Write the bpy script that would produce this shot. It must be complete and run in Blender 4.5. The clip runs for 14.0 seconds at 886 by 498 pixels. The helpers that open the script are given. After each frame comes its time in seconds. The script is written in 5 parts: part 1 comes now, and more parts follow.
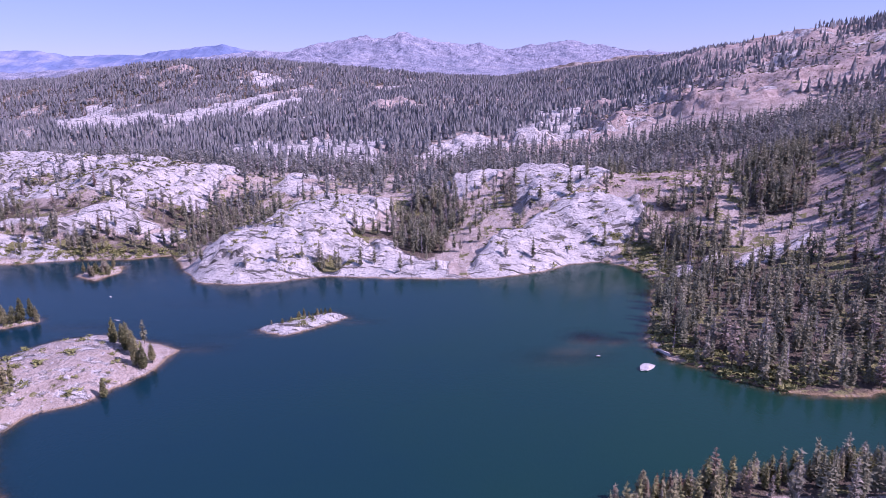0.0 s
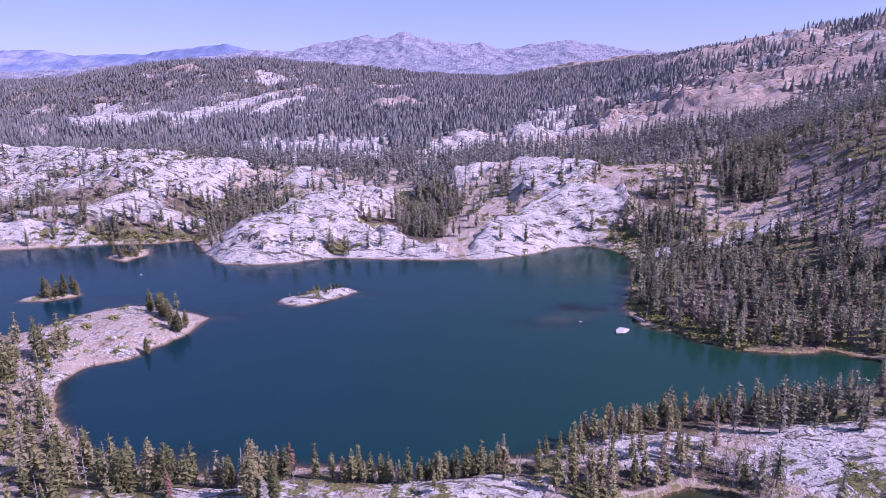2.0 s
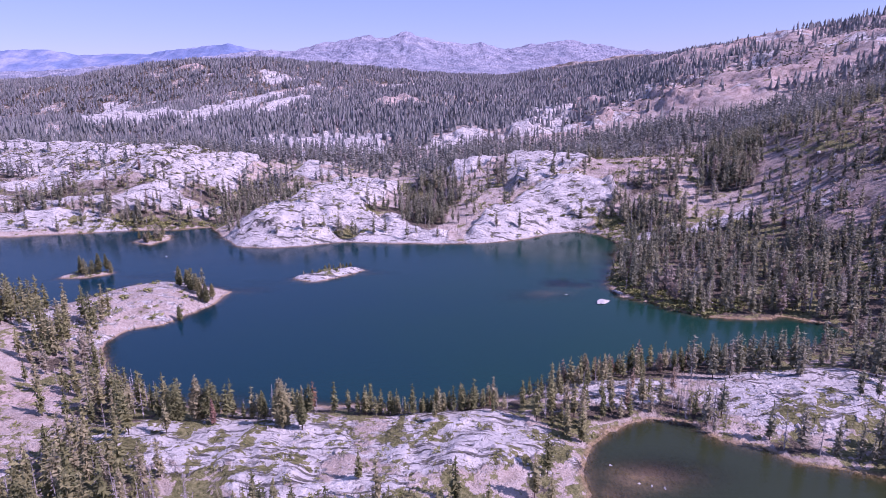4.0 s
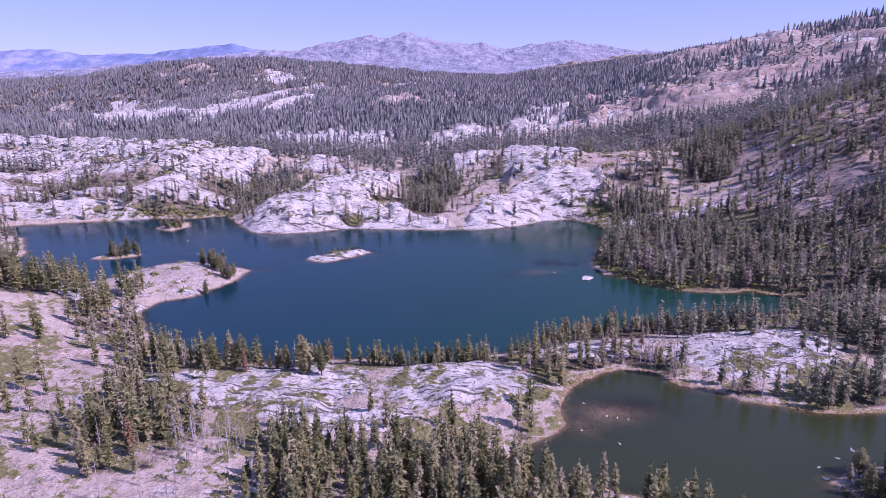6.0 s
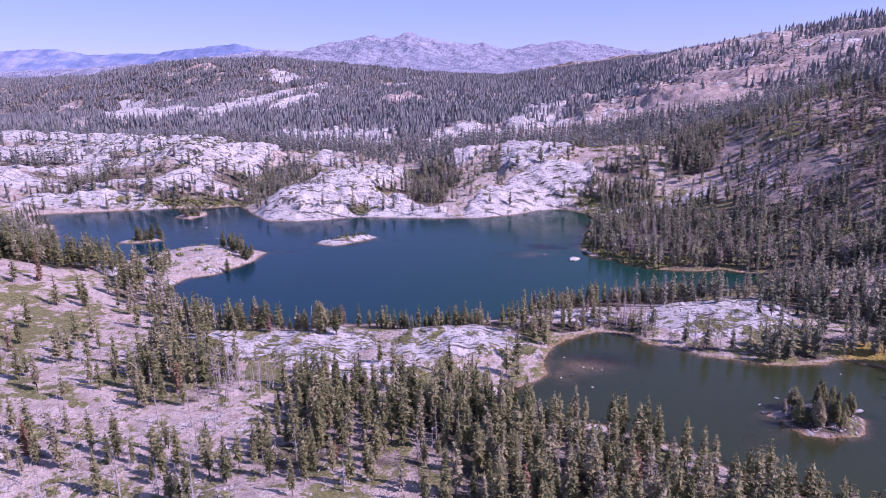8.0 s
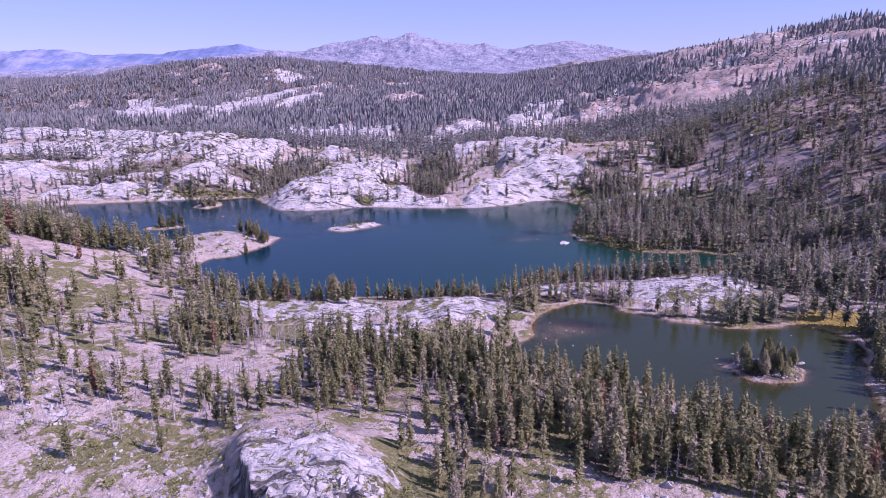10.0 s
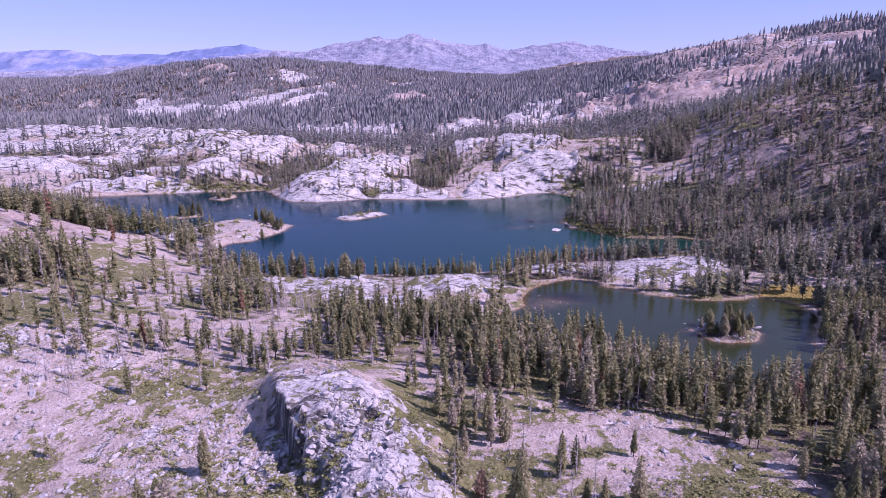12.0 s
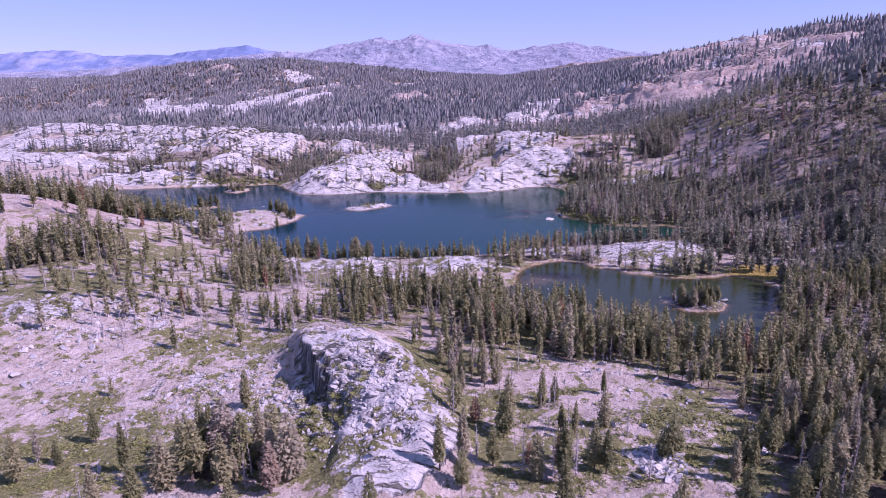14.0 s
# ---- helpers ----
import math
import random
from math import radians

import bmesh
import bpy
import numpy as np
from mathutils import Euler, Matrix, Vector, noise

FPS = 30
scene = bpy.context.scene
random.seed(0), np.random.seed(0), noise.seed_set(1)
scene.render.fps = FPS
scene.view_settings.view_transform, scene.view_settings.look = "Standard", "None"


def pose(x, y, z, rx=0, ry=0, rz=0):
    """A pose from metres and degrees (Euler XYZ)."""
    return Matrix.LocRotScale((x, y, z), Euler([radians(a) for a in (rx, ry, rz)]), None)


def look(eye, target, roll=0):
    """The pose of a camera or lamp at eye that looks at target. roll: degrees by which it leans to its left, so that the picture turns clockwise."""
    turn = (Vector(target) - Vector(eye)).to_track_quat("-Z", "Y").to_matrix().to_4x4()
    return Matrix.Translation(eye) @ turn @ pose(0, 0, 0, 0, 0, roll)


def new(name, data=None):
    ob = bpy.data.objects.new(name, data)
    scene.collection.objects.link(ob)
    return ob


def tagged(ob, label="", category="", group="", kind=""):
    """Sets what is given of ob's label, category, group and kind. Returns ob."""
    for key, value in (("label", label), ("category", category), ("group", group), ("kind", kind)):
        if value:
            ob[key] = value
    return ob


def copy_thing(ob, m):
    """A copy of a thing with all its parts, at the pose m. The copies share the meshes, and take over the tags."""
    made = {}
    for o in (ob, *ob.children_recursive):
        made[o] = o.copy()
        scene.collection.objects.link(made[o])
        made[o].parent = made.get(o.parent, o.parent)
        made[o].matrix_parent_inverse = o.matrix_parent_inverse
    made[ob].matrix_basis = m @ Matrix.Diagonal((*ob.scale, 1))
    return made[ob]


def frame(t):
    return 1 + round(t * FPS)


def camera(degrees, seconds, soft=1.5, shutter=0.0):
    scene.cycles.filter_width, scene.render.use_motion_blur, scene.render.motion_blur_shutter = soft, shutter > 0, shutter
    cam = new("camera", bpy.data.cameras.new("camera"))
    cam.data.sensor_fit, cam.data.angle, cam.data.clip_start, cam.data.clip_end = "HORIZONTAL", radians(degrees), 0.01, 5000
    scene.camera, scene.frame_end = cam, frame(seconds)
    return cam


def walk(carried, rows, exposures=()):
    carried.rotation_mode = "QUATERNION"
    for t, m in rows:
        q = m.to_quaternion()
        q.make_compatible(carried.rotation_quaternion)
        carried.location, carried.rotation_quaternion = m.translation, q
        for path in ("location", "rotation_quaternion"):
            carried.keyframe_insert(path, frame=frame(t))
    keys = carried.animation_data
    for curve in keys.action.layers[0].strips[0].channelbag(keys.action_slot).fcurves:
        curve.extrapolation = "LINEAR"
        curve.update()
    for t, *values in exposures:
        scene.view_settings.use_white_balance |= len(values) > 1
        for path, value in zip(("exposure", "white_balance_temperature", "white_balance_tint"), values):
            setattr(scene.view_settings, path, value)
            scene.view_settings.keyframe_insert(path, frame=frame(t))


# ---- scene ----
# ---------------------------------------------------------------- camera
cam = camera(67.5, 14.0, soft=0.85)
PATH = [
    (0, (0.315, 0.509, 102.628), (-3.48, 965.80, -158.52), -0.83),
    (0.5, (0.357, -7.782, 102.606), (-3.67, 957.45, -158.76), -0.82),
    (1, (0.425, -16.056, 102.565), (-3.87, 949.12, -158.99), -0.82),
    (1.5, (0.517, -24.314, 102.505), (-4.07, 940.82, -159.22), -0.81),
    (2, (0.631, -32.557, 102.428), (-4.27, 932.53, -159.45), -0.80),
    (2.5, (0.766, -40.788, 102.336), (-4.48, 924.26, -159.68), -0.80),
    (3, (0.920, -49.009, 102.230), (-4.70, 916.01, -159.90), -0.79),
    (5.5, (1.913, -90.012, 101.565), (-5.91, 874.91, -160.85), -0.76),
    (6, (2.144, -98.206, 101.416), (-6.18, 866.71, -161.01), -0.76),
    (6.5, (2.382, -106.400, 101.266), (-6.47, 858.51, -161.15), -0.75),
    (7, (2.625, -114.598, 101.116), (-6.77, 850.32, -161.27), -0.74),
    (7.5, (2.872, -122.801, 100.969), (-7.08, 842.12, -161.38), -0.74),
    (8, (3.120, -131.010, 100.826), (-7.40, 833.92, -161.47), -0.73),
    (10.5, (4.326, -172.219, 100.231), (-9.26, 792.81, -161.57), -0.70),
    (11, (4.548, -180.505, 100.148), (-9.68, 784.55, -161.52), -0.70),
    (11.5, (4.759, -188.810, 100.082), (-10.12, 776.27, -161.43), -0.69),
    (12, (4.959, -197.136, 100.033), (-10.59, 767.98, -161.32), -0.68),
    (12.5, (5.144, -205.484, 100.004), (-11.07, 759.67, -161.18), -0.68),
    (13, (5.314, -213.856, 99.997), (-11.58, 751.33, -161.00), -0.67),
    (13.5, (5.466, -222.254, 100.012), (-12.10, 742.98, -160.79), -0.67),
    (14, (5.599, -230.680, 100.052), (-12.65, 734.59, -160.55), -0.66),
]
walk(cam, [(t, look(eye, target, roll)) for t, eye, target, roll in PATH],
     exposures=[(0.0, 0.62, 5700.0, 60.0), (14.0, 0.62, 5700.0, 60.0)])

# ---------------------------------------------------------------- world and sun
SUN_EL, SUN_AZ = radians(43), radians(109)      # azimuth clockwise from +y
world = bpy.data.worlds.new("sky")
scene.world = world
world.use_nodes = True
wn = world.node_tree
sky = wn.nodes.new("ShaderNodeTexSky")
sky.sky_type, sky.sun_disc = "NISHITA", False
sky.sun_elevation, sky.sun_rotation = SUN_EL, SUN_AZ
sky.altitude, sky.air_density, sky.dust_density, sky.ozone_density = 2000.0, 1.0, 0.2, 1.5
veil = wn.nodes.new("ShaderNodeMix")           # thin high haze evens out the clear sky
veil.data_type = "RGBA"
veil.inputs[0].default_value = 0.6
wn.links.new(sky.outputs[0], veil.inputs[6])
veil.inputs[7].default_value = (2.35, 3.62, 5.95, 1)
wn.links.new(veil.outputs[2], wn.nodes["Background"].inputs[0])
wn.nodes["Background"].inputs[1].default_value = 0.079
sun_way = Vector((math.sin(SUN_AZ) * math.cos(SUN_EL), math.cos(SUN_AZ) * math.cos(SUN_EL), math.sin(SUN_EL)))
lamp = bpy.data.lights.new("sun", "SUN")
lamp.energy, lamp.angle, lamp.color = 4.1, radians(0.53), (1.0, 0.95, 0.88)
new("sun", lamp).matrix_world = look(sun_way * 900, (0, 0, 0))


# ---------------------------------------------------------------- noise in numpy
_tab = np.random.RandomState(7).permutation(512)
_tab = np.concatenate([_tab, _tab, _tab])
_dirs = np.random.RandomState(8).rand(512) * 2 * math.pi
_gx, _gy = np.cos(_dirs), np.sin(_dirs)


def perlin(x, y):
    xi, yi = np.floor(x).astype(int), np.floor(y).astype(int)
    u, v = x - xi, y - yi
    fu, fv = u * u * u * (u * (u * 6 - 15) + 10), v * v * v * (v * (v * 6 - 15) + 10)

    def corner(i, j, du, dv):
        k = _tab[_tab[i & 511] + (j & 511)]
        return _gx[k] * du + _gy[k] * dv
    a, b = corner(xi, yi, u, v), corner(xi + 1, yi, u - 1, v)
    c, d = corner(xi, yi + 1, u, v - 1), corner(xi + 1, yi + 1, u - 1, v - 1)
    return 1.4 * ((a * (1 - fu) + b * fu) * (1 - fv) + (c * (1 - fu) + d * fu) * fv)


def fbm(x, y, size, octaves=4, gain=0.5):
    out, amp, f = 0.0, 1.0, 1.0 / size
    for k in range(octaves):
        out = out + amp * perlin(x * f + 17.3 * k, y * f - 9.1 * k)
        amp, f = amp * gain, f * 2.03
    return out


def ridged(x, y, size, octaves=4):
    out, amp, f = 0.0, 1.0, 1.0 / size
    for k in range(octaves):
        out = out + amp * (1 - 2 * np.abs(perlin(x * f + 31.7 * k, y * f + 5.9 * k)))
        amp, f = amp * 0.5, f * 2.1
    return out


def blocks(x, y, size):
    """A height from 0 to 1 for each jostled block that the rock has broken into."""
    u, v = x / size, y / size
    iu, iv = np.floor(u).astype(int), np.floor(v).astype(int)
    best, out = np.full(x.shape, 9.0), np.zeros(x.shape)
    for du in (-1, 0, 1):
        for dv in (-1, 0, 1):
            k = _tab[_tab[(iu + du) & 511] + ((iv + dv) & 511)]
            d = (iu + du + 0.5 + 0.42 * _gx[k] - u) ** 2 + (iv + dv + 0.5 + 0.42 * _gy[k] - v) ** 2
            out = np.where(d < best, k / 511.0, out)
            best = np.minimum(best, d)
    return out


def smooth(a, b, v):
    u = np.clip((v - a) / (b - a), 0, 1)
    return u * u * (3 - 2 * u)


# ---------------------------------------------------------------- plan of the place
LAKE = [(-306, 343), (-292, 351), (-247, 358), (-209, 366), (-180, 366), (-158, 373), (-141, 343), (-126, 321), (-110, 317),
        (-92, 318), (-64, 328), (-40, 325), (-14, 322), (16, 321), (43, 328), (68, 344), (84, 348), (97, 340), (104, 314),
        (92, 285), (88, 266), (77, 238), (80, 222), (94, 214), (98, 202), (110, 196), (123, 192), (142, 194), (153, 188),
        (160, 176), (135, 163), (105, 156), (75, 150), (48, 143), (30, 132), (15, 126), (-5, 119)]
LAKE += [(-25, 123), (-43, 124), (-53, 121), (-70, 120), (-102, 131), (-121, 153), (-135, 176), (-129, 188), (-117, 196), (-109, 211),
         (-104, 225), (-102, 236), (-113, 242), (-140, 252), (-155, 248), (-168, 231), (-174, 220), (-190, 212), (-215, 222),
         (-240, 255), (-246, 275), (-270, 310)]
POND = [(41, 100), (51, 109), (60, 113), (71, 111), (75, 103), (86, 95), (94, 89), (113, 82), (122, 80), (139, 84), (151, 80), (156, 71),
        (152, 58), (141, 38), (132, 14), (118, -4), (104, -4), (91, 5), (76, 20), (60, 34), (42, 45), (23, 51), (16, 58), (28, 67),
        (36, 75), (38, 90)]
TARN = [(-200, 70), (-207, 82), (-222, 92), (-240, 90), (-246, 78), (-232, 68), (-214, 62)]
TARN_Z = 11.0
ISLES = [  # outline, height
    ([(-78, 256), (-66, 251), (-54, 257), (-41, 269), (-50, 275), (-62, 269)], 2.0),
    ([(-200, 261), (-186, 260), (-174, 267), (-178, 272), (-196, 268)], 1.2),
    ([(-195, 335), (-180, 326), (-174, 340), (-178, 352), (-190, 352)], 1.4),
    ([(97, 48), (101, 38), (108, 33), (119, 36), (125, 44), (117, 53), (105, 54)], 1.6),
]


def edge_distance(poly, x, y):
    """Signed distance to a closed outline, positive inside."""
    best = np.full(x.shape, 1e9)
    inside = np.zeros(x.shape, bool)
    for (ax, ay), (bx, by) in zip(poly, poly[1:] + poly[:1]):
        ex, ey = bx - ax, by - ay
        u = np.clip(((x - ax) * ex + (y - ay) * ey) / (ex * ex + ey * ey), 0, 1)
        best = np.minimum(best, np.hypot(x - ax - u * ex, y - ay - u * ey))
        cross = (ay > y) != (by > y)
        with np.errstate(divide="ignore", invalid="ignore"):
            inside ^= cross & (x < (bx - ax) * (y - ay) / (by - ay if by != ay else 1e-9) + ax)
    return np.where(inside, best, -best)


def shore(x, y):
    """Positive on water, in metres from the shore; wobbles as a real shore does."""
    wob = 2.2 * fbm(x, y, 16.0, 3)
    far = (np.abs(x) > 420) | (y > 460) | (y < -60)
    d = np.full(x.shape, -400.0)
    near = ~far
    if near.any():
        px, py = x[near], y[near]
        w = np.maximum(edge_distance(LAKE, px, py), edge_distance(POND, px, py))
        for outline, _ in ISLES:
            w = np.minimum(w, -edge_distance(outline, px, py))
        d[near] = w
    return np.where(d > -300, d + wob * np.clip(1 - np.abs(d) / 60, 0, 1), d)


# rounded hills: x, y, height, two radii, turn
HILLS_NORTH = [
    (-75, 445, 2.5, 45, 60, 0),
    (-100, 352, 3.0, 26, 26, 0),
    (72, 398, 4.8, 34, 30, 0),
    (95, 450, 15.3, 40, 40, 0),
    (148, 398, 16.4, 30, 34, 0),
    (18, 480, 8.0, 36, 40, 0),
    (-200, 500, 16.1, 55, 45, 20),
    (-235, 435, 9.1, 40, 34, 0),
    (-380, 580, 5.0, 90, 70, 0),
    (-163, 405, -4.3, 26, 26, 0),
    (-92, 716, -1.2, 70, 45, 0),
    (30, 748, -5.2, 45, 40, 0),
    (-110, 495, 0.7, 34, 34, 0),
    (172, 785, -1.0, 55, 40, 10),
    (278, 785, 7.4, 70, 60, 10),
    (370, 780, 6.7, 80, 70, 0),
    (440, 700, -0.7, 90, 80, 0),
]
HILLS_FAR = [
    (400, 1090, 25.0, 120, 120, 0),
    (475, 970, -1.8, 100, 90, 0),
    (620, 1030, 18.9, 150, 130, 0),
    (260, 1220, -16.3, 120, 110, 0),
    (70, 1220, 14.1, 140, 120, 0),
    (-90, 1010, 1.3, 150, 120, 0),
    (-295, 1140, 1.3, 140, 120, 0),
    (-640, 1350, -11.4, 220, 140, 0),
    (-720, 1690, 64.5, 300, 170, 0),
    (-350, 1900, 35.0, 300, 200, 0),
    (500, 1700, -3.9, 300, 250, 0),
    (-1300, 1800, 6.8, 350, 300, 0),
]
HILLS_NEAR = [
    (-235, 145, 18.2, 45, 45, 0),
    (-290, 155, 18.0, 38, 40, 0),
    (-190, 85, 5.4, 45, 45, 0),
    (-150, 17, 6.7, 40, 40, 0),
    (-70, 15, 0.6, 35, 35, 0),
    (-75, 50, 0.3, 30, 30, 0),
    (-20, 80, -0.4, 40, 30, 0),
    (60, -70, 0.4, 60, 40, 0),
    (60, 125, -1.1, 40, 20, 0),
    (750, 700, 73.8, 250, 250, 0),
    (-1000, 1400, -75.7, 260, 230, 0),
    (-430, 850, -21.9, 150, 130, 0),
    (258, 345, 6.6, 30, 30, 0),
    (120, 610, 10.5, 70, 60, 0),
    (165, 790, -9.0, 40, 30, 0),
    (182, 768, 4.0, 28, 22, 0),
    (-1150, 2250, 20.8, 400, 250, 0),
    (850, 1450, 31.4, 300, 250, 0),
    (200, -250, 18.7, 120, 90, 0),
    (-106, -62, -4.0, 30, 25, 0),
    (-500, 480, 10.3, 120, 90, 0),
]
DOMES = [(-86, 400, 6, 24, 56, -12), (58, 384, 6, 30, 30, 0), (-70, 716, 9, 52, 20, 0), (30, 750, 11, 34, 16, 0), (-100, 492, 5, 22, 12, 0), (-30, 352, 4, 14, 10, 0), (-210, 480, 5, 50, 26, 15),
         (-340, 555, 6, 60, 30, 0), (-16, 400, -5, 16, 60, 0), (-145, 432, -4, 14, 50, -10)]

# crests of the slabs beyond the lake
CRESTS = [
    (-275, 542, 13.3, 50, 30, 10),
    (-380, 575, 6.6, 70, 32, 10),
    (-500, 600, 21.1, 80, 36, 0),
    (-186, 481, -1.2, 40, 26, 0),
    (37, 452, 5.7, 20, 26, 0),
    (2, 452, 5.9, 20, 20, 0),
    (60, 468, 3.2, 22, 24, 0),
    (88, 455, 3.4, 24, 24, 0),
    (64, 382, -0.8, 26, 24, 0),
    (90, 392, 7.5, 24, 24, 0),
    (-104, 520, 3.8, 30, 20, 0),
    (35, 722, 10.5, 38, 24, 0),
    (155, 420, 3.8, 34, 24, 0),
    (-72, 462, -2.2, 24, 20, 0),
]


def softplus(u, w):
    return w * np.log1p(np.exp(np.clip(u / w, -40, 40)))


def broad(x, y):
    b = np.interp(y, [-400, 0, 100, 330, 400, 600, 700, 1000, 1400, 2600], [5, 6, 4, 4, 10, 15, 18, 38, 55, 70])
    toe = np.interp(y, [-300, 0, 150, 250, 330, 420], [225, 212, 195, 187, 170, 150])
    side = 0.52 * softplus(x - toe, 14.0) * np.interp(y, [380, 460, 540, 640, 700], [1, 0.62, 0.3, 0.26, 0.3])
    z = b + 170 * (1 - np.exp(-side / 170))
    for cx, cy, h, rx, ry, turn in HILLS_NORTH + HILLS_FAR + HILLS_NEAR + DOMES + CRESTS:
        c, s = math.cos(radians(turn)), math.sin(radians(turn))
        dx, dy = x - cx, y - cy
        z = z + h * np.exp(-0.5 * (((dx * c + dy * s) / rx) ** 2 + ((dy * c - dx * s) / ry) ** 2))
    return z


def blob(x, y, cx, cy, rx, ry, turn=0.0, edge=0.35):
    """1 inside an ellipse, fading to 0 outside."""
    c, s = math.cos(radians(turn)), math.sin(radians(turn))
    dx, dy = x - cx, y - cy
    r = np.hypot((dx * c + dy * s) / rx, (dy * c - dx * s) / ry)
    return 1 - smooth(1 - edge, 1 + edge, r)


# bare granite slabs beyond the lake, outlined to fit the camera's view
SLABS = [
    [(-520, 610), (-375, 590), (-270, 556), (-207, 534), (-178, 540), (-155, 520), (-163, 485), (-160, 440), (-182, 398), (-230, 392), (-330, 398), (-540, 430)],
    [(-330, 384), (-263, 384), (-229, 387), (-218, 382), (-213, 366), (-232, 360), (-330, 352)],
    [(-181, 377), (-174, 400), (-153, 441), (-140, 435), (-154, 413), (-146, 376), (-162, 374)],
    [(-142, 330), (-139, 358), (-117, 385), (-100, 405), (-94, 456), (-72, 464), (-36, 460), (-36, 426), (-48, 405), (-57, 372), (-47, 367), (-12, 366), (-12, 318), (-76, 314), (-120, 311)],
]
SLABS += [
    [(-130, 476), (-122, 500), (-111, 530), (-93, 524), (-90, 482), (-107, 465)],
    [(-265, 800), (-200, 830), (-132, 842), (-66, 800), (-60, 676), (-94, 650), (-131, 670), (-174, 700), (-221, 715)],
    [(-122, 682), (-83, 669), (-55, 681), (-45, 650), (-67, 618)],
    [(-32, 648), (-12, 707), (33, 732), (66, 694), (36, 648), (-3, 625)],
    [(-15, 447), (2, 460), (26, 478), (42, 468), (35, 442), (20, 433), (5, 430)],
    [(42, 407), (47, 445), (58, 480), (98, 478), (110, 440), (93, 403), (65, 388), (48, 385)],
    [(14, 335), (26, 361), (47, 373), (64, 386), (92, 396), (114, 382), (115, 369), (95, 352), (88, 346), (57, 332), (32, 316), (-4, 313), (1, 330), (18, 325)],
]
SLABS += [
    [(-16, 314), (-14, 340), (6, 340), (0, 312)], [(109, 305), (123, 328), (128, 320), (118, 300)], [(134, 325), (144, 339), (146, 327), (140, 318)], [(144, 316), (160, 337), (182, 334), (173, 320), (155, 313)],
    [(70, 700), (110, 906), (171, 951), (182, 886), (149, 745), (109, 685)],
    [(-604, 1044), (-782, 1477), (-720, 1490), (-640, 1290), (-550, 1290), (-423, 1030), (-470, 955), (-552, 950)],
    [(-440, 1010), (-460, 1231), (-380, 1445), (-345, 1420), (-345, 1180), (-372, 1030), (-405, 960)],
    [(-335, 1060), (-310, 1391), (-262, 1270), (-285, 1000)], [(-235, 990), (-178, 990), (-155, 905), (-210, 900)], [(-450, 1610), (-375, 1606), (-335, 1540), (-415, 1515)],
]
GRANITE_NEAR = [(-138, 212, 45, 48, 0), (-60, 264, 30, 16, 0), (-55, 98, 48, 18, 0), (-4, 96, 38, 15, 0), (55, 124, 30, 12, 0),
                (110, 120, 34, 20, 0), (-26, -45, 19, 44, 25), (-5, -86, 14, 20, 0), (-150, 8, 13, 9, 0),
                (-30, 74, 24, 10, 0)]
# reddish soil and rock
RED = [(-215, 140, 34, 24, 0), (-140, 120, 24, 10, 0), (250, 320, 60, 90, 0), (600, 1150, 300, 250, 0), (-640, 1640, 34, 22, 0), (-80, 1100, 36, 60, 10)]
RED_OUTLINES = [
    [(73, 715), (120, 920), (169, 960), (261, 930), (301, 890), (397, 960), (460, 900), (560, 880), (620, 780), (480, 700), (376, 676), (328, 668), (288, 676), (241, 722), (193, 722), (157, 696), (101, 684)],
    [(95, 383), (108, 409), (150, 470), (251, 530), (225, 464), (195, 447), (152, 393), (126, 385)],
]


def zones(x, y, table):
    v = np.zeros(x.shape)
    for cx, cy, rx, ry, turn in table:
        v = np.maximum(v, blob(x, y, cx, cy, rx, ry, turn))
    return v


def outlined(x, y, table, edge):
    """1 inside any of the outlines, fading to 0 across the edge."""
    v = np.zeros(x.shape)
    for outline in table:
        ox, oy = [q[0] for q in outline], [q[1] for q in outline]
        at = (x > min(ox) - 30) & (x < max(ox) + 30) & (y > min(oy) - 30) & (y < max(oy) + 30)
        if at.any():
            v[at] = np.maximum(v[at], smooth(-edge, edge, edge_distance(outline, x[at], y[at])))
    return v


def reddish(x, y):
    return np.maximum(zones(x, y, RED), outlined(x, y, RED_OUTLINES, 14.0))


GULLIES = [(-16, 402, 14, 62, 0), (-145, 432, 15, 60, -10), (-180, 422, 18, 16, 0), (42, 428, 5, 26, 0), (-36, 384, 24, 7, 10), (-60, 492, 50, 9, 0), (-275, 418, 60, 16, 0),
           (-190, 382, 40, 10, 0), (-290, 500, 22, 9, 20), (-400, 468, 60, 14, 10), (-440, 535, 50, 11, 0), (-350, 440, 40, 9, -10), (-62, 340, 8, 5, 0)]


def wander(x, y):
    """Shifts places a little, so that no zone has a smooth outline."""
    a = np.interp(y, [0, 300, 900], [7.0, 7.0, 16.0])
    return x + a * fbm(x + 500, y, 60.0, 3), y + a * fbm(x, y + 700, 60.0, 3)


def granite(x, y):
    fx, fy = x, y
    x, y = wander(x, y)
    v = np.maximum(zones(x, y, GRANITE_NEAR), outlined(x, y, SLABS, 5.0))
    n = fbm(fx, fy, 55.0, 3) * 0.5
    v = np.clip(v + n * 0.9 * v, 0, 1)
    loose = np.where(y > 440, smooth(0.42, 0.62, fbm(x + 300, y * 1.4, 110.0, 4)) * np.where(x < 120, 0.6, 0.2), 0)
    return np.clip(np.maximum(v, loose), 0, 1) * (1 - 0.9 * zones(x, y, GULLIES))


